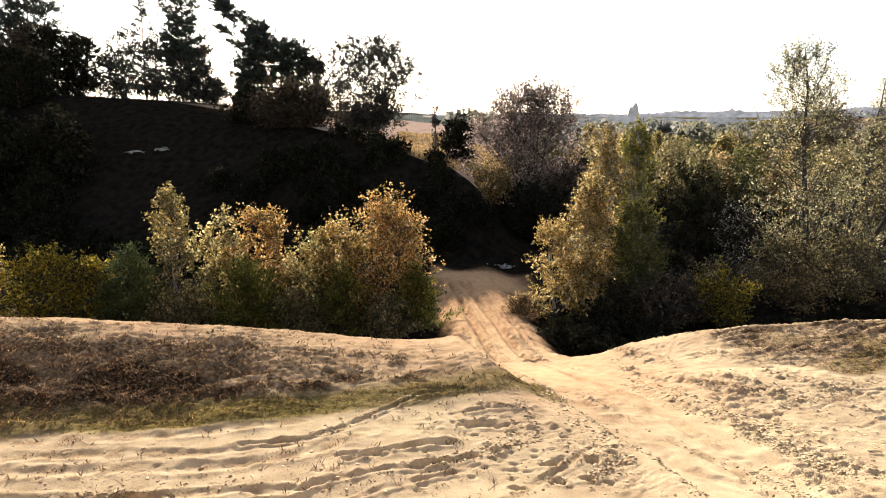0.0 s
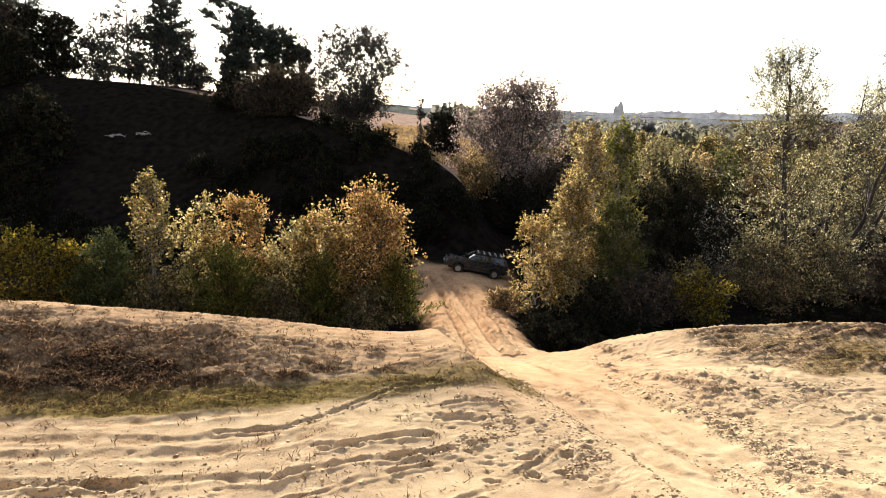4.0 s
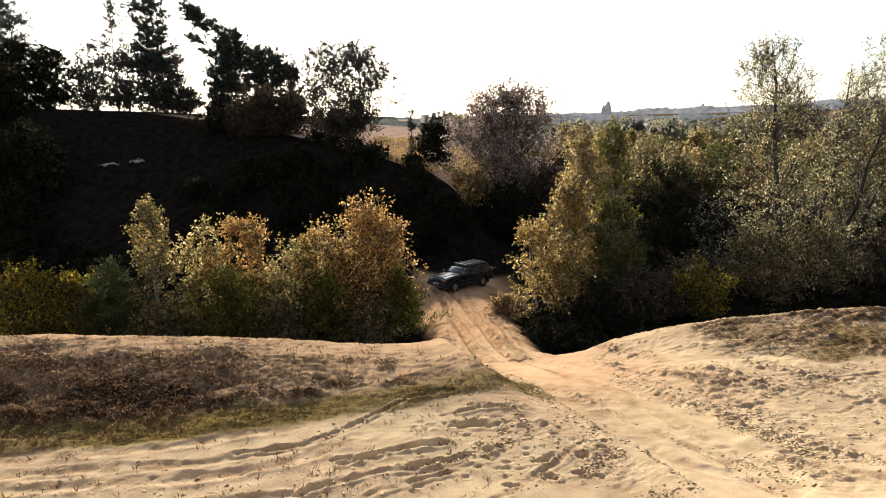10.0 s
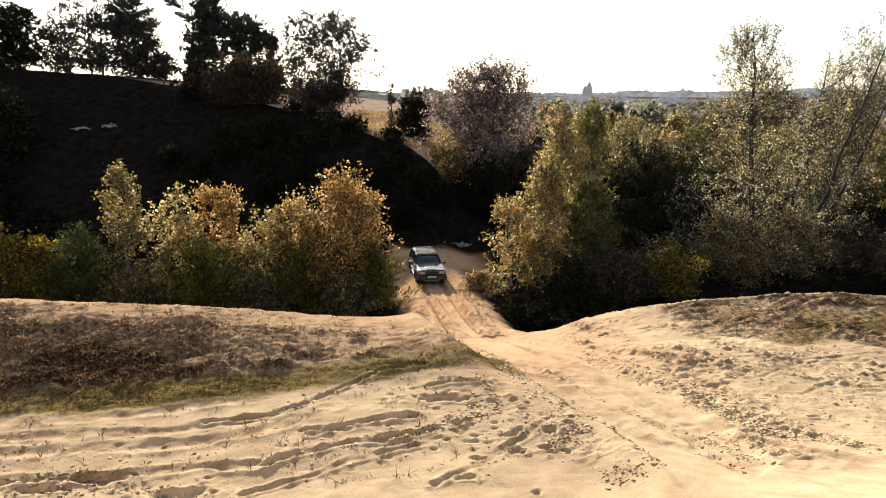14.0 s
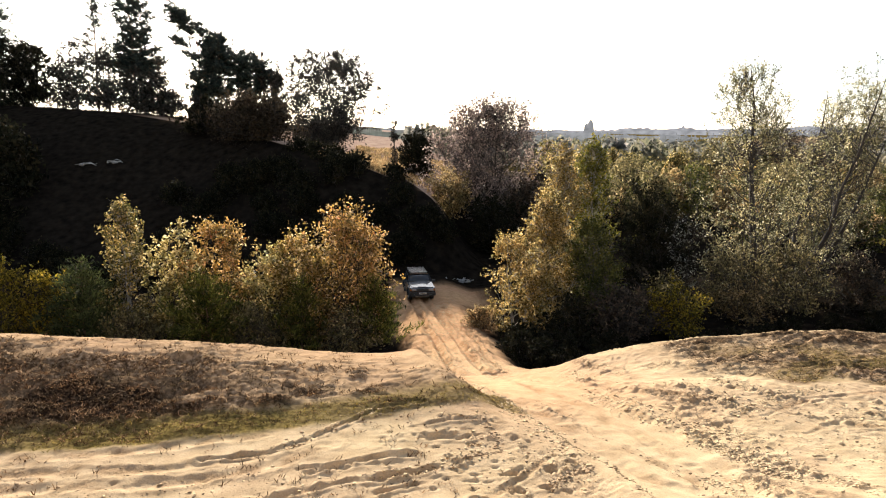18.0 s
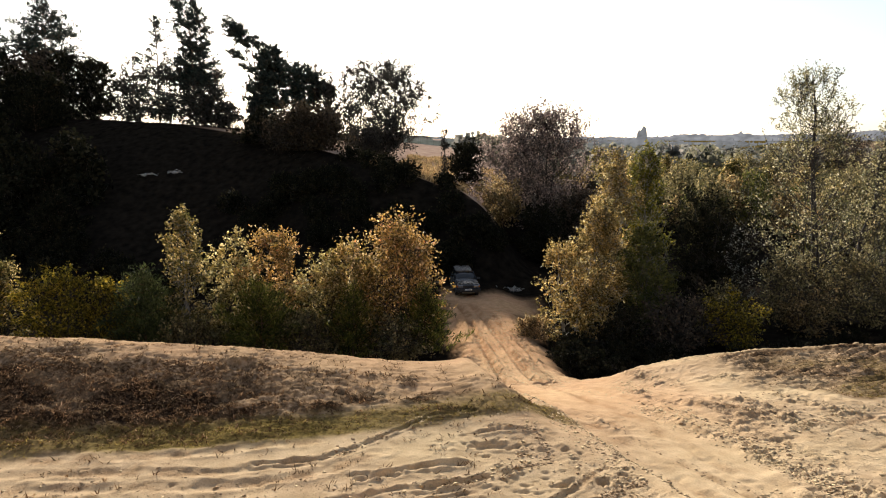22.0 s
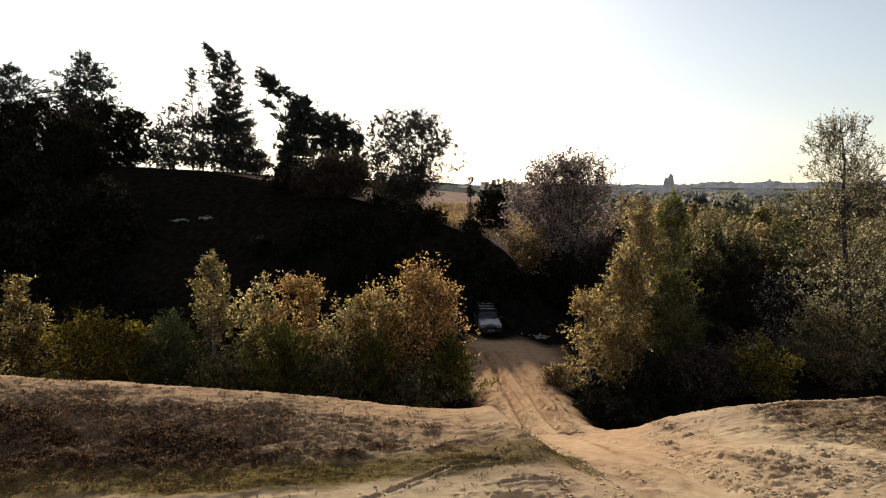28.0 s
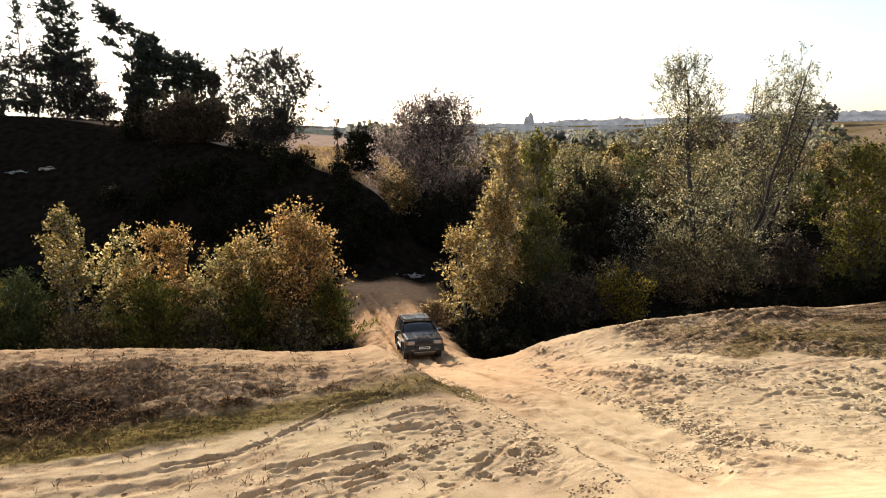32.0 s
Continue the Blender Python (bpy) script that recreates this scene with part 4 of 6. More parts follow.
# shrubs on the pit's near edge, below the bank
leafy("shrub", "leafy green-gold birch shrub at the pit edge", -24.6, 36, 6.3, 2.2, YELLOW_GREEN, 7643, 0.155, "tall", 0.03, 3, 1, category="shrub")
leafy("shrub", "low yellow-green willow shrub behind the bank", -20.6, 35, 4.7, 2.8, LIME, 8070, 0.155, "oval", 0.02, 5, 2, category="shrub")
leafy("shrub", "low yellow-green willow shrub behind the bank", -18.2, 35.8, 4.2, 1.9, LIME, 5946, 0.155, "oval", 0.02, 5, 3, category="shrub")
pine("young_pine", "young dark green pine among golden shrubs", -16.1, 35.3, 4.9, 2.3, 9000, 0.26, 0.03, 4, mat=DEEP_NEEDLE, bushy=True, group="young pines by the pit")
leafy("birch_tree", "slim green-gold birch at the pit edge", -14.6, 37, 7.8, 2.0, YELLOW_GREEN, 7560, 0.155, "tall", 0.02, 2, 5, bark=BIRCH_BARK, main_limbs=4)
leafy("shrub", "pale gold shrub at the pit edge", -12.0, 36.8, 6.3, 2.3, PALE_GOLD, 8070, 0.155, "tall", 0.02, 3, 6, category="shrub")
pine("young_pine", "young green pine among golden shrubs", -9.9, 34.8, 4.4, 2.5, 7000, 0.26, 0.03, 7, mat=YOUNG_NEEDLE, bushy=True, group="young pines by the pit")
leafy("shrub", "rounded gold and rust shrub at the pit edge", -9.8, 37.5, 6.5, 2.5, ORANGE, 8919, 0.155, "oval", 0.02, 3, 8, category="shrub")
leafy("shrub", "gold shrub at the pit edge", -7.0, 37, 5.3, 2.1, PALE_GOLD, 7474, 0.155, "oval", 0.0, 4, 9, category="shrub")
leafy("shrub", "broad orange-gold birch shrub beside the sand track", -3.15, 38, 7.1, 3.2, ORANGE, 14175, 0.155, "oval", 0.0, 5, 10, category="shrub", clumps=150, spread=0.14, main_limbs=5)
leafy("shrub", "orange-gold shrub beside the sand track", -5.3, 37.2, 6.0, 2.4, GOLD, 9344, 0.155, "oval", 0.0, 4, 11, category="shrub")
pine("young_pine", "small green pine before the orange shrub", -5.2, 35.2, 4.0, 1.7, 4200, 0.24, 0.03, 12, mat=YOUNG_NEEDLE, bushy=True, group="young pines by the pit")
pine("young_pine", "young green pine beside the sand track", -1.5, 36.2, 3.7, 1.8, 5200, 0.24, 0.03, 13, mat=YOUNG_NEEDLE, bushy=True, group="young pines by the pit")
leafy("shrub", "low olive undergrowth behind the bank", -13.6, 34.6, 2.2, 2.0, OLIVE, 2635, 0.155, "oval", 0.0, 5, 14, category="shrub")
leafy("shrub", "low olive undergrowth behind the bank", -7.6, 34.6, 2.4, 2.0, OLIVE, 2635, 0.155, "oval", 0.0, 5, 15, category="shrub")
leafy("shrub", "low dry undergrowth by the sand track", -3.0, 34.8, 2.0, 2.2, OLIVE, 2635, 0.155, "oval", 0.0, 5, 16, category="shrub")

# the golden thicket on the other side of the track
leafy("birch_tree", "golden birch shrub at the track side", 6.7, 39.5, 5.8, 2.3, OLD_GOLD, 14500, 0.135, "oval", 0.0, 4, 20, bark=BIRCH_BARK)
leafy("birch_tree", "tall golden birch beside the sand track", 8.9, 42, 8.0, 2.9, OLD_GOLD, 22000, 0.135, "cone", 0.0, 3, 21, bark=BIRCH_BARK, clumps=120, spread=0.14, main_limbs=5)
leafy("birch_tree", "tall golden birch in the thicket", 10.7, 46, 11.0, 3.2, OLD_GOLD, 22000, 0.135, "cone", 0.0, 3, 22, bark=BIRCH_BARK, clumps=120, spread=0.14, main_limbs=5)
leafy("birch_tree", "tall olive-green birch in the thicket", 12.9, 47, 11.7, 3.0, ALDER, 15288, 0.155, "cone", 0.0, 3, 23, bark=BIRCH_BARK, clumps=120, spread=0.14, main_limbs=5)
leafy("alder_tree", "dark green alder in the thicket", 11.8, 41.8, 6.6, 2.7, GREEN, 11043, 0.155, "oval", 0.0, 4, 24)
leafy("shrub", "dark undergrowth shrub in the thicket", 9.2, 36.6, 2.6, 2.0, SHADE_LEAVES, 2604, 0.20, "oval", 0.0, 5, 25, category="shrub")
leafy("shrub", "brown undergrowth shrub in the thicket", 12.4, 37.4, 3.0, 2.4, BROWN, 3038, 0.20, "oval", 0.0, 5, 26, category="shrub")
leafy("shrub", "dry tawny shrub at the foot of the thicket", 4.5, 38.2, 1.2, 1.1, TAWNY, 2600, 0.11, "oval", 0.0, 5, 27, category="shrub")

# willows and birches to the right
leafy("willow_tree", "tall thin-leaved pale willow with dark leaning trunk", 24.3, 46, 17.0, 6.2, WILLOW, 14500, 0.14, "spire", 0.02, 1, 30, bark=DARK_BARK, clumps=170, spread=0.075, main_limbs=14, lean=(-1.3, 0), rise=0.8, upright=0.55, thick=0.9, stout=1.3)
leafy("willow_tree", "tall thin-leaved pale willow with dark forked trunk", 28.4, 47.5, 16.7, 6.6, WILLOW, 15000, 0.145, "spire", 0.04, 3, 31, bark=DARK_BARK, clumps=210, spread=0.075, main_limbs=14, lean=(3.9, 0), rise=0.9, upright=0.55, thick=0.75, stout=1.3)
leafy("willow_tree", "olive willow bush beside taller ones", 21.8, 43.6, 4.2, 2.8, OLIVE, 5000, 0.15, "oval", 0.02, 4, 32, bark=DARK_BARK, clumps=110, main_limbs=6)
leafy("willow_tree", "olive willow bush beside taller ones", 25.6, 43.5, 4.2, 3.0, OLIVE, 4500, 0.15, "oval", 0.0, 4, 132, bark=DARK_BARK, clumps=90, main_limbs=6)
leafy("alder_tree", "dense yellow-green alder on the sunny bank", 33.6, 41.2, 10.4, 3.0, ALDER, 12000, 0.2, "oval", 0.0, 3, 33, clumps=120)
leafy("shrub", "silvery willow shrub in the shade", 19.4, 46.5, 6.4, 2.0, SILVER, 900, 0.15, "vase", 0.0, 5, 34, category="shrub")
# large near-black shrub, enlarged to paint the hollow's shade
leafy("shrub", "dark shrub in the shade below the birches", 17.9, 48.8, 8.0, 3.6, SHADE_LEAVES, 19000, 0.17, "oval", 0.0, 5, 35, category="shrub")
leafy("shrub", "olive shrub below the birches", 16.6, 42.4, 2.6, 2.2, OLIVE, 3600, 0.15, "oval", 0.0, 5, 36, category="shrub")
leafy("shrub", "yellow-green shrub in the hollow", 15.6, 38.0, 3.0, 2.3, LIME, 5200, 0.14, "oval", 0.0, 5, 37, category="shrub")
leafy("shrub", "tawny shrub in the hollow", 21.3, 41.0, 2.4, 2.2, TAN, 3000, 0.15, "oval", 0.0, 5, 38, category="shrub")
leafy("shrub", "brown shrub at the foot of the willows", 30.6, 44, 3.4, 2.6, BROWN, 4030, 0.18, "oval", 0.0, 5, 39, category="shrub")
leafy("shrub", "dark shrub at the foot of the willows", 34.0, 43, 4.6, 2.4, SHADE_LEAVES, 4030, 0.18, "oval", 0.0, 5, 29, category="shrub")

# brambles added in near black to stand in for shade under the thicket
bramble = leafy("bramble", "low near-black bramble added as shade at the thicket's foot", 5.9, 34, 1.3, 1.4, SHADE_LEAVES, 2600, 0.15, "dome", 0.0, 5, 28, category="shrub", group="brambles under the thicket", clumps=50, twig=2)
for bx, by, bs in ((6.8, 32.4, 1), (8.0, 31.4, 1), (9.4, 30.8, 1), (10.8, 31.0, 1), (12.2, 31.4, 1), (13.8, 32.0, 1.2), (6.4, 36.0, 1), (8.2, 34.2, 1), (10.6, 34, 1), (15.4, 33, 1.1), (17.5, 34.6, 1.0), (20, 36, 0.8), (22.5, 38, 0.8), (25.5, 38.5, 0.8), (28.5, 39, 0.9), (31, 39.5, 1.2), (34.5, 38.5, 1.7), (37, 40, 2.2)):
    copy_thing(bramble, pose(bx, by, ground_z(bx, by) - 0.05, 0, 0, 77 * bx) @ Matrix.Diagonal((bs, bs, bs, 1)))

# the wide grey willow at the spur, the trees on the hill
leafy("willow_tree", "wide grey-purple willow with fine upright twigs", 9.1, 74, 11.9, 8.3, GREY, 32000, 0.24, "dome", 0.0, 6, 40, clumps=260, spread=0.10, main_limbs=8, bark=DARK_BARK, upright=0.7)
leafy("shrub", "grey-purple willow scrub under the big willow", 4.6, 67, 4.6, 2.6, TAN, 6000, 0.22, "oval", 0.0, 5, 45, category="shrub")
leafy("shrub", "dark scrub under the big willow", 8.6, 64, 5.4, 3.4, SHADE_LEAVES, 9000, 0.22, "oval", 0.0, 5, 46, category="shrub")
leafy("shrub", "dark scrub under the big willow", 12.4, 66, 7.2, 3.2, BROWN, 9000, 0.24, "oval", 0.0, 5, 47, category="shrub")
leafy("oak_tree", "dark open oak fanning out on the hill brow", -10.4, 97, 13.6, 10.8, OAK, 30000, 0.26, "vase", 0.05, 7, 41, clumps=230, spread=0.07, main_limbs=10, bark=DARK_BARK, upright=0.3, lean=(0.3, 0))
leafy("shrub", "dark round thorn bush in the dry meadow", 2.0, 97, 5.9, 3.5, SHADE_LEAVES, 9000, 0.3, "oval", 0.0, 5, 42, category="shrub")
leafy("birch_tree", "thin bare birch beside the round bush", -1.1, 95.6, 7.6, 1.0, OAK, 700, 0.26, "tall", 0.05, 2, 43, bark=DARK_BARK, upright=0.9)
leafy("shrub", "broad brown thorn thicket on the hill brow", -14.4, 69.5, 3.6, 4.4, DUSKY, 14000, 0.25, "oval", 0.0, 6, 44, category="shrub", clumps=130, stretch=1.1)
leafy("shrub", "dark thicket on the shaded slope", -19.6, 73, 2.6, 3.2, SHADE_LEAVES, 6000, 0.26, "oval", 0.0, 6, 48, category="shrub", clumps=60)


def brow_pine(label, x, y, height, crown, n, seed, lacy=0.4, size=0.36):
    """A pine grown by the wind: a leaning stem and flat sprays of needles. crown: rows of height fraction, drift to the side, half-width."""
    rng = np.random.default_rng(seed + 7000)
    root = thing("pine_tree", x, y, ground_z(x, y) - 0.1, label, "tree", "pines along the hill brow")
    hs, drift, half = (np.array(q) for q in zip(*crown))
    t = np.linspace(0, 1, 11)
    stem = np.stack([np.interp(t, [0, *hs], [0, *(0.75 * drift)]), 0.01 * height * np.sin(4 * t + seed), height * t * 0.985], -1)
    child("trunk", tubes("trunk", [(stem, max(0.05, 0.0105 * height) * (1 - 0.88 * t))], 7), PINE_BARK, root)
    m = 190
    half = half * 1.28
    f = hs[0] + (1 - hs[0]) * rng.uniform(0, 1, m) ** 0.95
    f[: m // 3] = rng.uniform(0.06, hs[0] + 0.08, m // 3)          # thin, half-dead lower limbs
    low = f < hs[0]
    a = rng.uniform(0, 2 * np.pi, m)
    wide = np.interp(f, hs, half) * rng.uniform(0.25, 1.05, m)
    cx = np.interp(f, hs, drift)
    base = np.stack([np.interp(f - 0.03, t, stem[:, 0]), np.interp(f - 0.03, t, stem[:, 1]), height * (f - 0.03) * 0.985], -1)
    tip = np.stack([cx + wide * np.cos(a), wide * np.sin(a), height * f + wide * rng.uniform(-0.2, 0.4, m)], -1)
    q = np.linspace(0, 1, 4)[None, :, None]
    limbs = base[:, None] + (tip - base)[:, None] * q + np.array([0, 0, 0.05]) * wide[:, None, None] * np.sin(np.pi * q)
    v1, f1 = twig_tubes("b", limbs, 0.035 * (1 - 0.75 * q[..., 0]) * np.ones((m, 1)), 4)
    k = 7
    u = rng.uniform(0.3, 1.0, (m, k, 1))
    s0 = base[:, None] + (tip - base)[:, None] * u
    d = unit((tip - base)[:, None] * [1, 1, 0.3] + 0.9 * wide[:, None, None] * rng.normal(size=(m, k, 3)) * [1, 1, 0.5] + [0, 0, 0.2])
    s1 = s0 + d * (0.35 + 0.16 * wide[:, None, None]) * rng.uniform(0.6, 1.3, (m, k, 1))
    sprays = np.stack([s0, s1], 2).reshape(-1, 2, 3)
    v2, f2 = twig_tubes("b", sprays, np.array([[0.016, 0.007]]) * np.ones((len(sprays), 1)))
    child("branchwork", from_arrays("branchwork", np.concatenate([v1, v2]), np.concatenate([f1, f2 + len(v1)])), PINE_BARK, root, kind="stuff")
    dens = np.repeat((0.3 + wide) * np.where(low, lacy, 1.0), k) * rng.uniform(0.5, 1.5, m * k)
    which = rng.choice(len(sprays), n, p=dens / dens.sum())
    along = sprays[which, 1] - sprays[which, 0]
    pts = sprays[which, 0] + along * rng.uniform(0.05, 1.15, (n, 1)) + rng.normal(size=(n, 3)) * [0.17, 0.17, 0.15]
    child("crown", leaf_mesh("crown", leaf_quads(rng, pts, size, 0.42, unit(along) * 0.6 + [0, 0, 0.35])), NEEDLE, root, kind="stuff")
    return root


CONE = [(0.42, 0, 3.6), (0.55, 0, 4.6), (0.68, 0, 4.3), (0.8, 0, 3.0), (0.92, 0, 1.7), (1.0, 0, 0.5)]
brow_pine("broad dark pine above the wood on the hill", -54.0, 95, 15.2, CONE, 13000, 1)
brow_pine("tall slim pine leaning with the wind on the hill brow", -36.0, 99, 18.4, [(0.3, 0, 2.9), (0.5, 0, 2.3), (0.66, 0.1, 2.0), (0.8, -0.9, 2.1), (0.92, -2.0, 1.1), (1.0, -2.9, 0.3)], 13000, 2)
brow_pine("tall slim pine on the hill brow", -35.2, 100, 17.6, [(0.34, -0.4, 2.6), (0.55, 0, 2.2), (0.75, 0.3, 1.6), (0.9, -0.3, 0.8), (1.0, -1.0, 0.2)], 8000, 3)
brow_pine("leaning pine with a wedge-shaped crown on the hill brow", -28.4, 98, 15.9, [(0.22, 2.0, 1.6), (0.4, 1.8, 2.2), (0.6, 1.7, 2.7), (0.74, 1.2, 2.9), (0.86, -0.7, 2.0), (0.95, -2.2, 0.9), (1.0, -2.6, 0.3)], 15000, 4, 0.5)
brow_pine("dark bushy pine with a bare stem on the hill brow", -24.4, 98, 12.4, [(0.36, 0.2, 2.0), (0.55, 0.3, 2.7), (0.78, 0, 2.6), (0.92, -0.4, 1.7), (1.0, -0.6, 0.5)], 12000, 5)
brow_pine("dark bushy pine with a bare stem on the hill brow", -20.4, 98, 10.6, [(0.46, 0, 2.2), (0.62, 0.2, 3.1), (0.8, 0, 2.7), (0.94, -0.5, 1.5), (1.0, -0.5, 0.5)], 11500, 6)
brow_pine("dark pine at the far end of the hill wood", -63.5, 93, 13.6, CONE, 9000, 7)
brow_pine("broad lacy pine with thin layered branches on the hill brow", -40.6, 98, 14.6, [(0.12, 0, 4.2), (0.3, 0, 3.9), (0.5, 0.2, 3.0), (0.7, 0.3, 2.0), (0.88, 0.2, 1.1), (1.0, 0, 0.3)], 7600, 8, 0.5, 0.32)
brow_pine("thin lacy pine among the taller ones on the hill brow", -32.4, 98, 8.0, [(0.1, 0, 2.6), (0.4, 0, 2.4), (0.7, 0.2, 1.5), (1.0, 0, 0.3)], 2600, 9, 0.5, 0.32)
brow_pine("thin lacy pine among the taller ones on the hill brow", -26.6, 99, 7.6, [(0.1, 0, 2.2), (0.4, 0, 2.2), (0.7, 0.2, 1.4), (1.0, 0, 0.3)], 2000, 10, 0.5, 0.32)
brow_pine("thin lacy pine among the taller ones on the hill brow", -17.6, 98, 9.2, [(0.16, 0, 1.6), (0.4, 0, 1.7), (0.7, 0.2, 1.2), (1.0, 0, 0.3)], 2400, 11, 0.5, 0.32)
leafy("birch_tree", "thin half-bare birch beside the pines", -18.6, 97, 11.6, 1.0, BROWN, 420, 0.3, "tall", 0.3, 1, 142, bark=DARK_BARK, clumps=40, upright=0.9)
leafy("birch_tree", "small lacy birch beside the pines", -16.4, 96, 8.6, 2.0, OAK, 2600, 0.3, "tall", 0.1, 2, 143, bark=DARK_BARK, upright=0.6)
for i, (bx, bh, br, bn) in enumerate(((-44.6, 5.4, 2.8, 2600), (-42.6, 9.0, 2.8, 2600), (-38.6, 8.4, 3.0, 2600), (-34.4, 5.6, 3.0, 2200), (-32.4, 5.2, 2.8, 2000), (-30.2, 3.4, 2.4, 1500), (-26.4, 3.2, 2.4, 1300), (-22.6, 2.6, 2.2, 900), (-18.8, 2.6, 2.0, 900))):
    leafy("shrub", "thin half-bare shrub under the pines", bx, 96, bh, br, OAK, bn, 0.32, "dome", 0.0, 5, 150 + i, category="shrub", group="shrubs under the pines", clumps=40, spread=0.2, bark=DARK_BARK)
for i, (bx, by, bh, br) in enumerate(((-66.5, 90, 9.4, 4.0), (-61.6, 91, 8.6, 3.6), (-57.4, 90, 9.0, 3.4), (-52.8, 91, 8.8, 3.6), (-49.6, 92, 8.6, 3.2), (-46.9, 93, 8.0, 2.9))):
    leafy("slope_tree", "dark round-topped tree in the wood on the hill", bx, by, bh, br, SHADE_LEAVES if i % 3 else BROWN, 7500, 0.36, "oval", 0.0, 3, 160 + i, group="wood on the shaded slope", clumps=80)

# wood on the shaded slope, shade darkened into its leaves: a few trees and their copies
rng_wood = np.random.default_rng(77)
wood = [leafy("slope_tree", "dark leafy tree on the shaded slope", -54, 66, 6.0, 3.0, SHADE_LEAVES, 2600, 0.45, "oval", 0.0, 3, 80, twig=0, group="wood on the shaded slope"),
        leafy("slope_tree", "dark leafy tree on the shaded slope", -58, 63, 6.4, 2.9, SHADE_LEAVES, 2400, 0.45, "tall", 0.0, 3, 81, twig=0, group="wood on the shaded slope"),
        pine("slope_pine", "dark young pine on the shaded slope", -49, 60, 5.0, 2.3, 2200, 0.5, 0.05, 82, group="wood on the shaded slope", bushy=True, mat=SHADE_LEAVES)]
for i in range(60):
    wx, wy = rng_wood.uniform(-68, -34), rng_wood.uniform(58, 88)
    brow = float(np.interp(wx, BROW_X, BROW_Y))
    crest = 10.8 + (ground_z(wx, brow) - 10.8) * wy / brow
    if wx > -46 and ground_z(wx, wy) + 5.6 > crest:
        continue
    copy_thing(wood[i % 3], pose(wx, wy, ground_z(wx, wy) - rng_wood.uniform(0.1, 1.2), 0, 0, rng_wood.uniform(0, 360)))

# low scrub on the spur's shaded face, its leaves darkened for shade
scrub = leafy("scrub", "low dark scrub on the shaded quarry face", -6, 62, 1.7, 1.6, SHADE_LEAVES, 1300, 0.24, "oval", 0.0, 5, 85, twig=0, category="shrub", group="scrub on the quarry face", clumps=40)
for i in range(60):
    wx, wy = rng_wood.uniform(-56, -8), rng_wood.uniform(49, 58)
    copy_thing(scrub, pose(wx, wy, ground_z(wx, wy) - rng_wood.uniform(0.0, 0.3), 0, 0, rng_wood.uniform(0, 360)))
for i in range(46):
    wx, wy = rng_wood.uniform(-20, 4.5), rng_wood.uniform(55.5, 65)
    if wy > 64 - 0.7 * max(0, wx + 4):
        continue
    copy_thing(scrub, pose(wx, wy, ground_z(wx, wy) - rng_wood.uniform(0.1, 0.7), 0, 0, rng_wood.uniform(0, 360)))

for wx, wy in ((-7.9, 65.6), (-6.1, 65.2), (-4.2, 64.6), (-9.6, 66.4), (-0.6, 63.2)):
    copy_thing(scrub, pose(wx, wy, ground_z(wx, wy) - 0.8, 0, 0, 70 * wx))

# valley wood beyond the thicket
valley = [leafy("valley_tree", "olive tree in the valley wood", 26, 72, 7.5, 3.2, OLIVE, 3000, 0.32, "oval", 0.0, 3, 90, twig=0, group="valley wood"),
          leafy("valley_tree", "yellow-green birch in the valley wood", 18, 82, 8.0, 2.6, YELLOW_GREEN, 2600, 0.32, "tall", 0.0, 2, 91, twig=0, group="valley wood"),
          leafy("valley_tree", "green bushy tree in the valley wood", 34, 80, 6.2, 3.4, GREEN, 3000, 0.32, "oval", 0.0, 4, 92, twig=0, group="valley wood"),
          leafy("valley_tree", "tan bushy tree in the valley wood", 22, 88, 6.2, 3.0, TAN, 2600, 0.32, "oval", 0.0, 4, 93, twig=0, group="valley wood")]
for i in range(150):
    d = 76 + 113 * rng_wood.random() ** 1.4
    a = radians(rng_wood.uniform(9, 47))
    wx, wy = d * math.sin(a), d * math.cos(a)
    if wx < 13 or (wx < 20 and wy < 68) or wx > 96:
        continue
    copy_thing(valley[i % 4], pose(wx, wy, ground_z(wx, wy) - rng_wood.uniform(0.2, 2.6), 0, 0, rng_wood.uniform(0, 360)))


def far_wood(name, label, spots, mat, seed):
    """Woods too far off to tell tree from tree."""
    rng = np.random.default_rng(seed)
    quads = []
    for x, y, h, r in spots:
        z = ground_z(x, y)
        m = 130
        g = rng.normal(size=(m, 3))
        g /= np.linalg.norm(g, axis=1, keepdims=True)
        g *= rng.uniform(0.5, 1.0, (m, 1))
        pts = np.stack([x + r * g[:, 0], y + r * g[:, 1], z + h * (0.52 + 0.5 * g[:, 2])], -1)
        quads.append(leaf_quads(rng, pts, 0.42 * r, 0.8))
    ob = new(name, leaf_mesh(name, np.concatenate(quads)))
    ob.data.materials.append(mat)
    return tagged(ob, label, "wood", kind="stuff")


spots_a, spots_b = [], []
for i in range(520):
    d = 150 + 145 * rng_wood.random() ** 1.2
    a = radians(rng_wood.uniform(-12, 52))
    wx, wy = d * math.sin(a), d * math.cos(a)
    if value_noise(wx / 90, wy / 50, 61) < -0.1 or (wx < 0.02 * wy) or wx > 0.75 * wy:
        continue
    h = rng_wood.uniform(3.5, 8)
    (spots_a if i % 2 else spots_b).append((wx, wy, h, h * rng_wood.uniform(0.4, 0.6)))
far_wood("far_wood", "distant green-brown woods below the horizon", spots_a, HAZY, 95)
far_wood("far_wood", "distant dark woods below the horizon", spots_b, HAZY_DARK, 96)
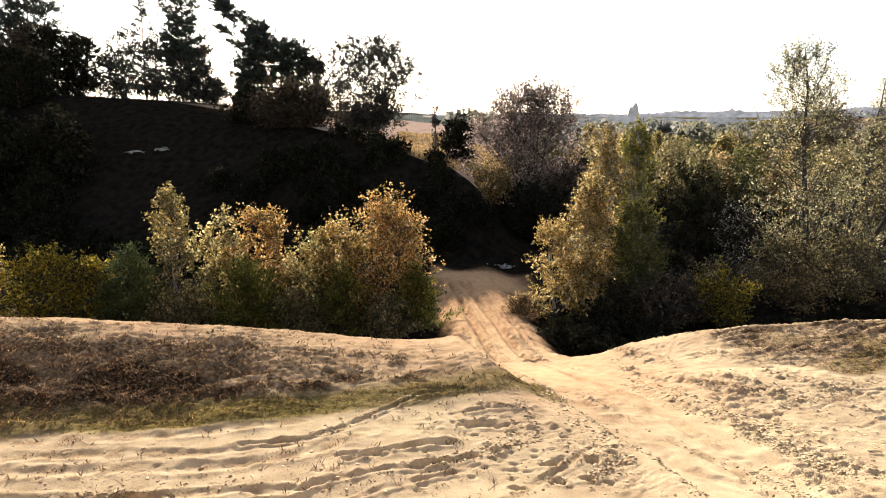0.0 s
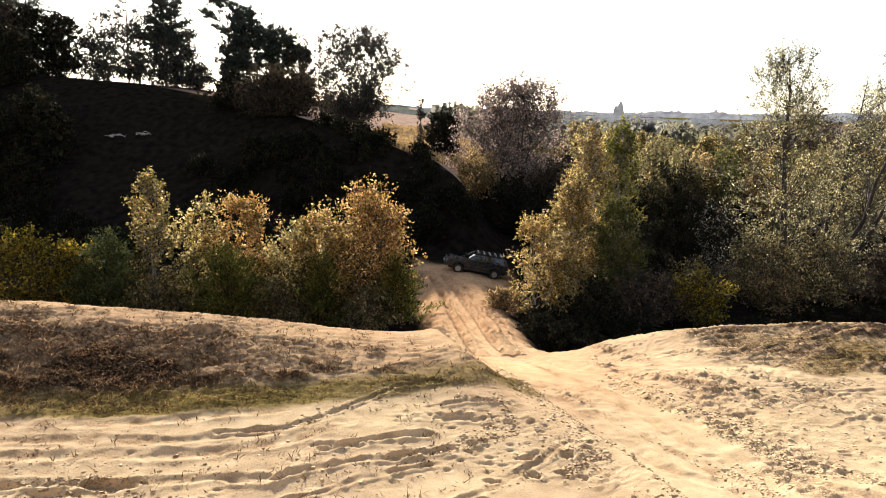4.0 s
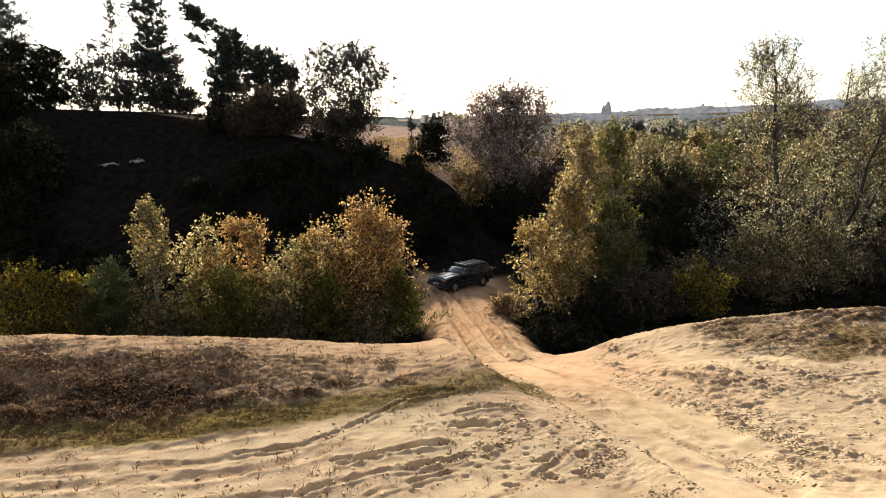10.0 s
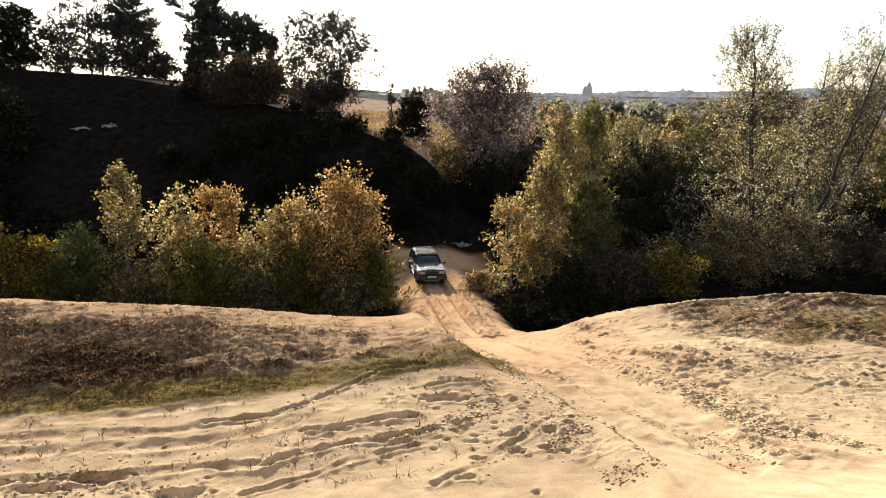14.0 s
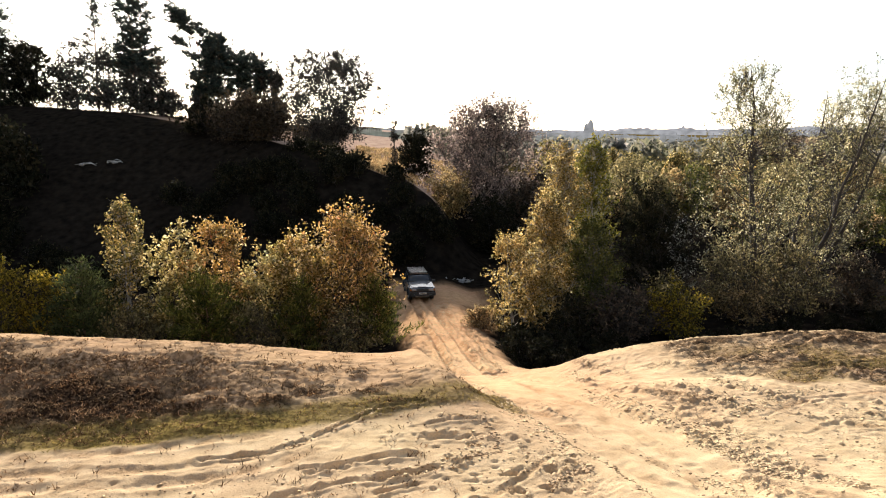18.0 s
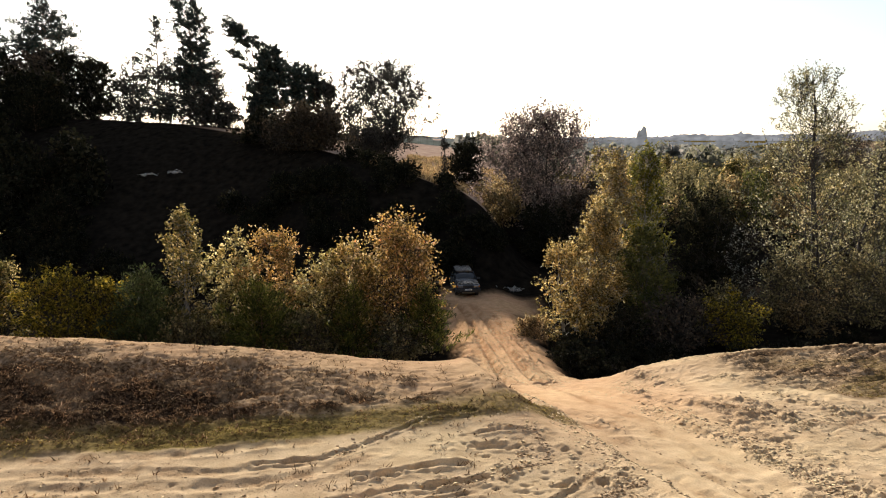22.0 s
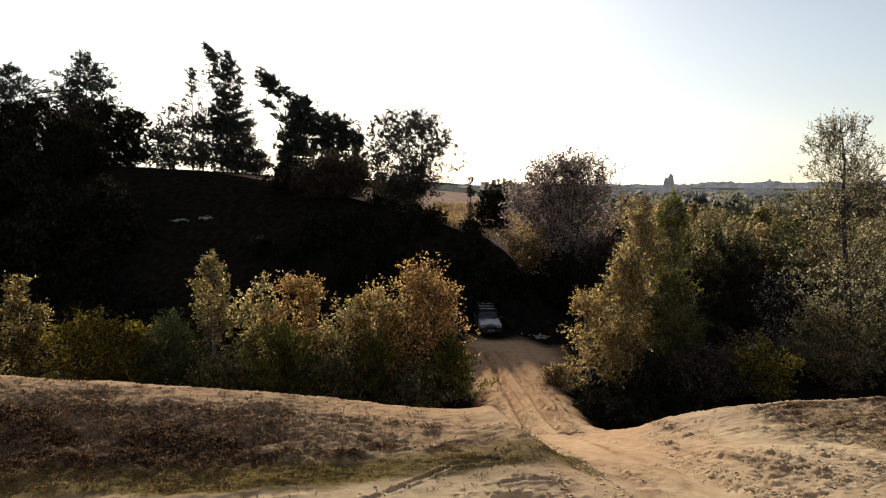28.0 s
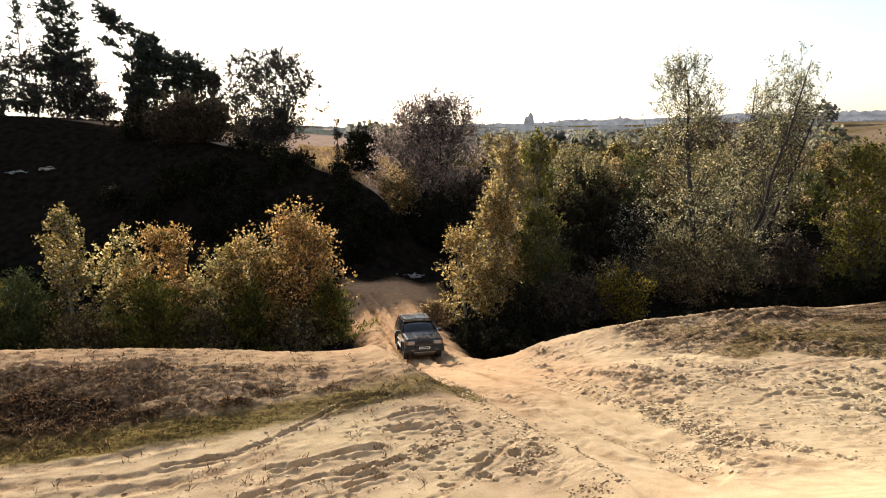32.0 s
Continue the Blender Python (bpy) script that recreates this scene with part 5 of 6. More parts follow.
for px, py, ph in ((63, 114, 12), (70, 117, 11), (58, 116, 9)):
    leafy("valley_tree", "dark round-topped tree on the valley side", px, py, ph, 0.38 * ph, BROWN, 4200, 0.36, "oval", 0.0, 3, 190 + px, twig=0, group="valley wood")


def distance(name, label, dist, low, high, rough, haze_glow, seed, poplar=None):
    """A wooded ridge far beyond everything else: an uneven skyline of tree tops, haze painted on as a glow."""
    rng = np.random.default_rng(seed)
    a = np.radians(np.linspace(-34, 60, 2400))
    step = rng.normal(size=2400)
    hills = np.interp(np.arange(2400), np.arange(0, 2401, 60), rng.normal(size=41))
    woods = np.convolve(step, np.ones(9) / 3, "same") * 0.5 + np.convolve(step, np.ones(41) / 6.4, "same") * 0.6
    spires = np.where(rng.random(2400) < 0.02, rng.uniform(0.8, 2.2, 2400), 0)
    spires = np.maximum(spires, np.roll(spires, 1) * 0.8)
    top = np.interp(np.degrees(a), [-34, 2, 20, 45, 60], [low, low, high, high * 1.15, high * 1.2]) + rough * (0.7 * hills + np.maximum(woods, -0.8) * 0.9 + spires)
    if poplar:      # a pair of tall trees stands out of the skyline
        for at, half, tall in ((0.0, 0.4, 17), (0.1, 0.3, 21), (-0.24, 0.24, 16), (-0.95, 0.2, 7), (-1.3, 0.16, 5)):
            q = (np.degrees(a) - poplar - at) / half
            top = np.where(np.abs(q) < 1, np.maximum(top, 12 + tall * np.clip(1 - q ** 2, 0, 1) ** 0.7 + 1.2 * woods), top)
    p = np.stack([dist * np.sin(a), dist * np.cos(a)], -1)
    back = p * 1.04
    v = np.concatenate([np.column_stack([p, np.full(2400, -60.0)]), np.column_stack([p, top]), np.column_stack([back, top - 2])])
    i = np.arange(2399)
    me = from_arrays(name, v, np.concatenate([np.stack([i, i + 1, i + 2401, i + 2400], -1), np.stack([i + 2400, i + 2401, i + 4801, i + 4800], -1)]))
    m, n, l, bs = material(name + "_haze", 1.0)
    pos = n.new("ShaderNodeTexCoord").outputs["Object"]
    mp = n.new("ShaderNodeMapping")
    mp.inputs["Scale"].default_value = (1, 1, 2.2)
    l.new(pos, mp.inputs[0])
    mottle = ramp(n, [(0.35, tuple(0.72 * c for c in haze_glow)), (0.62, tuple(1.25 * c for c in haze_glow))])
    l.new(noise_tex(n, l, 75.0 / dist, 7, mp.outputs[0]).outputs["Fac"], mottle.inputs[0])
    # emission stands in for the haze before the ridge; nothing there shines
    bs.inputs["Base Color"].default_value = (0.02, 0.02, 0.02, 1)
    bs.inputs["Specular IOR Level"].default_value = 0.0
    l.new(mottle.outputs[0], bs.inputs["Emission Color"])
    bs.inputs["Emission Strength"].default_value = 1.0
    me.materials.append(m)
    return tagged(new(name, me), label, "backdrop", kind="structure")


distance("backdrop_near", "woods across the far plain in a painted olive-grey haze glow", 300, 12.4, 5.8, 1.0, (0.088, 0.092, 0.078), 3)
distance("backdrop_wood", "hazy woods across the far plain in a painted olive-grey haze glow", 430, 13.5, 7.4, 1.2, (0.1, 0.103, 0.096), 6)
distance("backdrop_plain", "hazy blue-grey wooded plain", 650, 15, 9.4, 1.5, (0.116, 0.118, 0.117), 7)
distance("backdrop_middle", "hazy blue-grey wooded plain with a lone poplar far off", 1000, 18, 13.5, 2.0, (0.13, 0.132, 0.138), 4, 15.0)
distance("backdrop_far", "wooded ridge on the horizon in a painted pale blue-grey haze glow", 2400, 25, 38, 3.2, (0.165, 0.167, 0.178), 5)


# grass on the banks
def grass(name, label, mat, spots, height, seed, blades=6):
    rng = np.random.default_rng(seed)
    x, y = np.repeat(spots[:, 0], blades) + rng.normal(0, 0.035, len(spots) * blades), np.repeat(spots[:, 1], blades) + rng.normal(0, 0.035, len(spots) * blades)
    z = land(x, y) + relief(x, y) - 0.015
    n = len(x)
    h = height * rng.uniform(0.4, 1.3, n) * np.repeat(rng.uniform(0.6, 1.25, len(spots)), blades)
    a = rng.uniform(0, 2 * np.pi, n)
    w = 0.007 + 0.006 * rng.random(n)
    b = np.stack([x, y, z], -1)
    side = np.stack([np.cos(a) * w, np.sin(a) * w, 0 * w], -1)
    bend = np.stack([rng.normal(0, 0.9, n) * h, rng.normal(0, 0.9, n) * h, h], -1)
    v = np.stack([b - side, b + side, b + bend * [0.55, 0.55, 0.6] + side * 0.8, b + bend * [0.55, 0.55, 0.6] - side * 0.8, b + bend], 1).reshape(-1, 3)
    k = np.arange(n)[:, None] * 5
    me = from_arrays(name, v, np.concatenate([k + [0, 1, 2], k + [0, 2, 3], k + [3, 2, 4]]))
    me.materials.append(mat)
    return tagged(new(name, me), label, "grass", kind="stuff")


def scatter(seed, n, x0, x1, y0, y1, mask, floor=0.35):
    rng = np.random.default_rng(seed)
    x, y = rng.uniform(x0, x1, n), rng.uniform(y0, y1, n)
    keep = mask(x, y) > floor + (1 - floor) * 0.6 * rng.random(n)
    return np.stack([x, y], -1)[keep]


grass("dry_grass", "dark brown heath and dry grass on the sandy bank", HEATH, scatter(1, 19000, -20, 2, 13.5, 22.5, dry_mask), 0.034, 1, 4)
grass("dry_grass", "pale dead grass tufts on the sandy bank", STRAW, scatter(6, 5200, -20, 2, 14.5, 20.5, dry_mask), 0.05, 6, 7)
grass("heather", "low dark heather clumps on the bank", HEATH, scatter(7, 5200, -20, 2, 14.5, 20, moss_mask), 0.085, 7, 9)
grass("dry_grass", "sparse pale grass sprigs near the bank's crest", STRAW, scatter(5, 1500, -20, 2, 16.8, 20.2, dry_mask, 0.1), 0.10, 5, 4)
grass("dry_grass", "dry grass tufts on the sandy mound", HEATH, scatter(2, 14000, 7.5, 20, 16.3, 25, dry_mask), 0.038, 2, 4)
grass("green_grass", "short green grass strip along the bank's foot", SWARD, scatter(3, 26000, -22, 16, 12, 22, green_mask, 0.2), 0.05, 3, 4)


def brow_mask(x, y):
    b = np.interp(x, BROW_X, BROW_Y)
    return ease(-0.5, 1.0, y - b) * (1 - ease(0.0, 2.5, x) * (1 - ease(72, 82, y))) * ease(-9, -7, x) * (0.5 + 0.5 * ease(-0.3, 0.5, value_noise(x / 2, y / 2, 75)))


def tall_grass(name, label, mat, spots, seed):
    """Knee-high dry grass, seen from afar: broad tufts of a few blades."""
    rng = np.random.default_rng(seed)
    n = len(spots) * 7
    x, y = np.repeat(spots[:, 0], 7) + rng.normal(0, 0.12, n), np.repeat(spots[:, 1], 7) + rng.normal(0, 0.12, n)
    p = np.stack([x, y, land(x, y) + 0.2], -1)
    ob = new(name, leaf_mesh(name, leaf_quads(rng, p, 0.6, 0.12, np.repeat([[0, 0, 1.0]], n, 0))))
    ob.data.materials.append(mat)
    return tagged(ob, label, "grass", kind="stuff")


tall_grass("meadow_grass", "tall tawny grass along the quarry brow", TAWNY, scatter(4, 9000, -9, 10, 59, 135, brow_mask, 0.3), 4)


def clods(name, label, bands, seed, mat=None):
    """Crumbs of broken sand crust along the track's edges."""
    rng = np.random.default_rng(seed)
    base = []
    for path, width, n in bands:
        p = np.array(path)
        seg = np.concatenate([[0], np.cumsum(np.hypot(*np.diff(p, axis=0).T))])
        u = rng.uniform(0, seg[-1], n * 3)
        x = np.interp(u, seg, p[:, 0]) + rng.normal(0, width, n * 3)
        y = np.interp(u, seg, p[:, 1]) + rng.normal(0, width, n * 3)
        base.append(np.stack([x, y], -1))
    q = np.concatenate(base)
    q = q[dry_mask(q[:, 0], q[:, 1]) < 0.4]
    q = q[(q[:, 1] < 23) | (np.abs(q[:, 0] - track_x(q[:, 1])) < 1.7)]
    z = land(q[:, 0], q[:, 1]) + relief(q[:, 0], q[:, 1])
    r = 0.010 + 0.036 * rng.random(len(q)) ** 4
    shape = np.array([(1, 0, 0), (0, 1, 0), (-1, 0, 0), (0, -1, 0), (0.6, 0.6, 0.75), (-0.6, 0.6, 0.7), (-0.6, -0.6, 0.8), (0.6, -0.6, 0.7)], float)
    tri = np.array([(0, 1, 4), (1, 2, 5), (2, 3, 6), (3, 0, 7), (0, 4, 7), (1, 5, 4), (2, 6, 5), (3, 7, 6), (4, 5, 6), (4, 6, 7)])
    v = shape[None] * (1 + 0.35 * rng.normal(size=(len(q), 8, 1))) * r[:, None, None] * [1.2, 1.0, 0.9]
    a = rng.uniform(0, 2 * np.pi, len(q))
    c, s = np.cos(a)[:, None], np.sin(a)[:, None]
    v = np.stack([v[..., 0] * c - v[..., 1] * s, v[..., 0] * s + v[..., 1] * c, v[..., 2]], -1) + np.stack([q[:, 0], q[:, 1], z - 0.5 * r], -1)[:, None]
    me = from_arrays(name, v.reshape(-1, 3), (np.arange(len(q))[:, None, None] * 8 + tri).reshape(-1, 3))
    me.materials.append(mat or SAND_CLOD)
    return tagged(new(name, me), label, "sand clods", kind="stuff")


clods("sand_clods", "crumbled sand clods along the wheel tracks", CLOD_BANDS, 8)
clods("soil_crumbs", "dark crumbs scattered over the wheel tracks", CRUMB_BANDS, 9, DARK_CLOD)


def weeds():
    """Single thin weeds on the open sand."""
    rng = np.random.default_rng(12)
    p = np.stack([rng.uniform(-9, 1, 420), rng.uniform(11.4, 16.2, 420)], -1)
    p = p[value_noise(p[:, 0] / 1.2, p[:, 1] / 1.2, 71) > -0.15]
    return grass("weeds", "thin dry weeds on the open sand", STRAW, p, 0.085, 13, 4)


weeds()


# ---- small pale things ----
def heap(name, label, category, x, y, n, spread, length, mat, seed):
    """A heap of broken branches and rubble."""
    rng = np.random.default_rng(seed)
    root = thing(name, x, y, ground_z(x, y), label, category)
    for k in range(n):
        a, r = rng.uniform(0, 2 * np.pi), spread * rng.random() ** 0.7
        p = np.array([r * np.cos(a), 0.6 * r * np.sin(a), 0.06 + 0.3 * spread * rng.random() * (1 - r / spread)])
        d = rng.normal(size=3) * [1, 0.6, 0.35]
        d *= length * rng.uniform(0.5, 1.2) / np.linalg.norm(d)
        bend = rng.normal(0, 0.06, 3)
        child("branch", tubes("branch", [(np.array([p - d / 2, p + bend, p + d / 2]), np.array([0.035, 0.03, 0.012]))], 6), mat, root)
    for k in range(5):
        bm = bmesh.new()
        bmesh.ops.create_icosphere(bm, subdivisions=1, radius=rng.uniform(0.09, 0.2), matrix=Matrix.Translation((rng.normal(0, spread * 0.5), rng.normal(0, 0.3), 0.06)))
        for v in bm.verts:
            v.co += Vector(rng.normal(0, 0.025, 3))
        me = bpy.data.meshes.new("stone")
        bm.to_mesh(me)
        bm.free()
        child("stone", me, mat, root)
    return root


PALE_WOOD = bark_material("bleached_wood", (0.2, 0.185, 0.17), (0.5, 0.48, 0.45))
heap("brushwood_heap", "bleached brushwood and rubble heap at the quarry foot", "brushwood", 4.5, 53.0, 14, 0.9, 0.9, PALE_WOOD, 1)
heap("brushwood_heap", "bleached fallen branches on the dark slope", "brushwood", -30.0, 69.0, 10, 0.8, 1.0, PALE_WOOD, 2)
heap("brushwood_heap", "bleached fallen branches on the dark slope", "brushwood", -27.6, 69.2, 6, 0.7, 0.9, PALE_WOOD, 3)


def scrap():
    """A crumpled scrap of white plastic caught in the thicket."""
    rng = np.random.default_rng(4)
    bm = bmesh.new()
    bmesh.ops.create_grid(bm, x_segments=8, y_segments=8, size=0.1)
    for v in bm.verts:
        v.co.z = 0.05 * math.sin(40 * v.co.x) * math.cos(35 * v.co.y) + rng.normal(0, 0.012)
    bmesh.ops.solidify(bm, geom=bm.faces[:], thickness=0.004)
    me = bpy.data.meshes.new("plastic_scrap")
    bm.to_mesh(me)
    bm.free()
    me.materials.append(plain("white_plastic", (0.75, 0.75, 0.73), 0.45))
    ob = new("plastic_scrap", me)
    ob.matrix_world = pose(6.95, 36.0, ground_z(6.95, 36.0) + 0.1, 70, 0, 20)
    return tagged(ob, "crumpled scrap of white plastic at the thicket's foot", "litter")


scrap()


def earth_heap(x, y):
    """Dark turned-up soil with roots, behind the bank's end."""
    rng = np.random.default_rng(21)
    root = thing("earth_heap", x, y, ground_z(x, y) - 0.1, "dark heap of turned-up soil and roots by the track", "soil heap")
    u, v = np.meshgrid(np.linspace(-1, 1, 40), np.linspace(-1, 1, 30))
    r = np.hypot(u, v)
    z = 0.75 * np.clip(1 - r ** 2, 0, 1) ** 0.8 * (1 + 0.45 * value_noise(u * 3, v * 3, 81)) + 0.09 * value_noise(u * 9, v * 9, 82) * (r < 1) - 0.1 * (r > 1)
    idx = np.arange(1200).reshape(30, 40)
    faces = np.stack([idx[:-1, :-1], idx[:-1, 1:], idx[1:, 1:], idx[1:, :-1]], -1).reshape(-1, 4)
    child("soil", from_arrays("soil", np.stack([2.0 * u, 1.0 * v, z], -1).reshape(-1, 3), faces), SOIL, root)
    for k in range(22):
        a, q = rng.uniform(0, 2 * np.pi), rng.uniform(0.1, 0.8)
        p = np.array([1.8 * q * np.cos(a), 0.8 * q * np.sin(a), 0.75 * (1 - q * q) ** 0.8])
        d = rng.normal(size=3) * [1, 0.6, 0.5] + [0, 0, 0.4]
        d *= rng.uniform(0.2, 0.45) / np.linalg.norm(d)
        child("root", tubes("root", [(np.array([p - d * 0.3, p + d * 0.5 + rng.normal(0, 0.03, 3), p + d]), np.array([0.02, 0.015, 0.006]))], 5), DARK_BARK, root)
    return root


SOIL = plain("dark_soil", (0.07, 0.042, 0.025), 0.95, 0.0, 0.5, 6.0, 0.1)
earth_heap(-0.1, 30.6)


# ---- the off-road car ----
def part(name, bm, mat, parent, label="", smooth=False):
    me = bpy.data.meshes.new(name)
    bm.normal_update()
    bm.to_mesh(me)
    bm.free()
    if smooth:
        me.polygons.foreach_set("use_smooth", np.ones(len(me.polygons), bool))
    return child(name, me, mat, parent, label)


def box_bm(x0, x1, y0, y1, z0, z1, bevel=0.0, seg=2):
    bm = bmesh.new()
    bmesh.ops.create_cube(bm, size=1.0, matrix=Matrix.Translation(((x0 + x1) / 2, (y0 + y1) / 2, (z0 + z1) / 2)) @ Matrix.Diagonal((x1 - x0, y1 - y0, z1 - z0, 1)))
    if bevel:
        bmesh.ops.bevel(bm, geom=bm.edges[:], offset=bevel, segments=seg, affect="EDGES", profile=0.6)
    return bm


def slab(corners, thick, way, bevel=0.0):
    """A thin plate over the given corners, thick along the way given."""
    bm = bmesh.new()
    f = bm.faces.new([bm.verts.new(c) for c in corners])
    r = bmesh.ops.extrude_face_region(bm, geom=[f])
    bmesh.ops.translate(bm, verts=[g for g in r["geom"] if isinstance(g, bmesh.types.BMVert)], vec=Vector(way) * thick)
    bmesh.ops.recalc_face_normals(bm, faces=bm.faces[:])
    if bevel:
        bmesh.ops.bevel(bm, geom=bm.edges[:], offset=bevel, segments=2, affect="EDGES")
    return bm


def curved_glass(low, high, bulge):
    """A windscreen bowed towards the front. low, high: x, z and half-width of its lower and upper edge."""
    bm = bmesh.new()
    rows = []
    for v in np.linspace(0, 1, 5):
        x, z, w = (a + (b - a) * v for a, b in zip(low, high))
        rows.append([bm.verts.new((x + bulge * (1 - q * q) - bulge * 0.55 + 0.03 * math.sin(math.pi * v), w * q, z + 0.5 * bulge * (1 - q * q) * v * (1 - v))) for q in np.linspace(-1, 1, 15)])
    for a, b in zip(rows, rows[1:]):
        for k in range(14):
            bm.faces.new((a[k], a[k + 1], b[k + 1], b[k]))
    bmesh.ops.recalc_face_normals(bm, faces=bm.faces[:])
    bmesh.ops.solidify(bm, geom=bm.faces[:], thickness=0.012)
    return bm


PAINT = plain("dusty_black_paint", (0.02, 0.021, 0.024), 0.16, 0.0, 0.25, 5.0, 0.4)
PAINT.node_tree.nodes["Principled BSDF"].inputs["Coat Weight"].default_value = 0.8
PAINT.node_tree.nodes["Principled BSDF"].inputs["Coat Roughness"].default_value = 0.06
PAINT.node_tree.nodes["Principled BSDF"].inputs["Coat IOR"].default_value = 1.5
TRIM = plain("black_plastic", (0.018, 0.018, 0.019), 0.6)
RUBBER = plain("tyre_rubber", (0.02, 0.019, 0.018), 0.85, 0.0, 0.3)
ALLOY = plain("dusty_alloy", (0.45, 0.44, 0.42), 0.4, 0.8, 0.2)
LAMP = plain("lamp_glass", (0.3, 0.31, 0.33), 0.12, 0.5, 0.08)
AMBER = plain("amber_lamp", (0.25, 0.08, 0.015), 0.2)
RED_LAMP = plain("red_lamp", (0.35, 0.02, 0.02), 0.2)
PLATE = plain("plate_white", (0.75, 0.75, 0.72), 0.4)
GLASS, _n, _l, _b = material("dark_glass", 0.03)
_b.inputs["Base Color"].default_value = (0.012, 0.014, 0.015, 1)
_b.inputs["Coat Weight"].default_value = 0.6
WHEEL_R, TRACK, FRONT_AXLE, REAR_AXLE = 0.37, 0.77, 1.37, -1.37


CAR_SIZE = 0.94


def side_profile():
    """The lower body from the side, wheel arches cut out, nose at +x."""
    pts = [(2.28, 0.52), (2.30, 0.80), (2.22, 1.02), (0.78, 1.14), (-2.24, 1.15), (-2.32, 0.95), (-2.30, 0.52)]
    for cx in (REAR_AXLE, FRONT_AXLE):
        r = 0.46
        pts.append((cx - r, 0.42))
        pts += [(cx + r * math.cos(a), 0.42 + r * math.sin(a) * 0.98) for a in np.linspace(math.pi * 0.97, math.pi * 0.03, 9)]
        pts.append((cx + r, 0.42))
    return pts


def build_wheel(car, name, x, y):
    wheel = new(name)
    wheel.parent = car
    wheel.location = (x, y, WHEEL_R)
    out = 1 if y > 0 else -1
    bm = bmesh.new()
    seg, ring = 28, [(0.215, -0.115), (0.30, -0.13), (0.355, -0.115), (0.37, -0.07), (0.37, 0.07), (0.355, 0.115), (0.30, 0.13), (0.215, 0.115)]
    rows = [[bm.verts.new((r * math.cos(2 * math.pi * k / seg), w, r * math.sin(2 * math.pi * k / seg))) for r, w in ring] for k in range(seg)]
    for k in range(seg):
        a, b = rows[k], rows[(k + 1) % seg]
        for i in range(len(ring)):
            j = (i + 1) % len(ring)
            bm.faces.new((a[i], a[j], b[j], b[i]))
    for k in range(seg):     # tread blocks
        a = 2 * math.pi * (k + 0.25) / seg
        for w in (-0.075, 0.075):
            bmesh.ops.create_cube(bm, size=1.0, matrix=Matrix.Rotation(-a, 4, "Y") @ Matrix.Translation((0.372, w, 0)) @ Matrix.Diagonal((0.018, 0.07, 0.045, 1)))
    bmesh.ops.recalc_face_normals(bm, faces=bm.faces[:])
    part("tyre", bm, RUBBER, wheel)
    bm = bmesh.new()
    bmesh.ops.create_cone(bm, cap_ends=True, segments=28, radius1=0.215, radius2=0.215, depth=0.16, matrix=Matrix.Rotation(math.pi / 2, 4, "X"))
    for k in range(5):
        a = 2 * math.pi * k / 5
        bmesh.ops.create_cube(bm, size=1.0, matrix=Matrix.Rotation(a, 4, "Y") @ Matrix.Translation((0.12, out * 0.09, 0)) @ Matrix.Diagonal((0.17, 0.03, 0.06, 1)))
    bmesh.ops.create_cone(bm, cap_ends=True, segments=16, radius1=0.05, radius2=0.045, depth=0.05, matrix=Matrix.Translation((0, out * 0.1, 0)) @ Matrix.Rotation(math.pi / 2, 4, "X"))
    part("rim", bm, ALLOY, wheel)
    return wheel


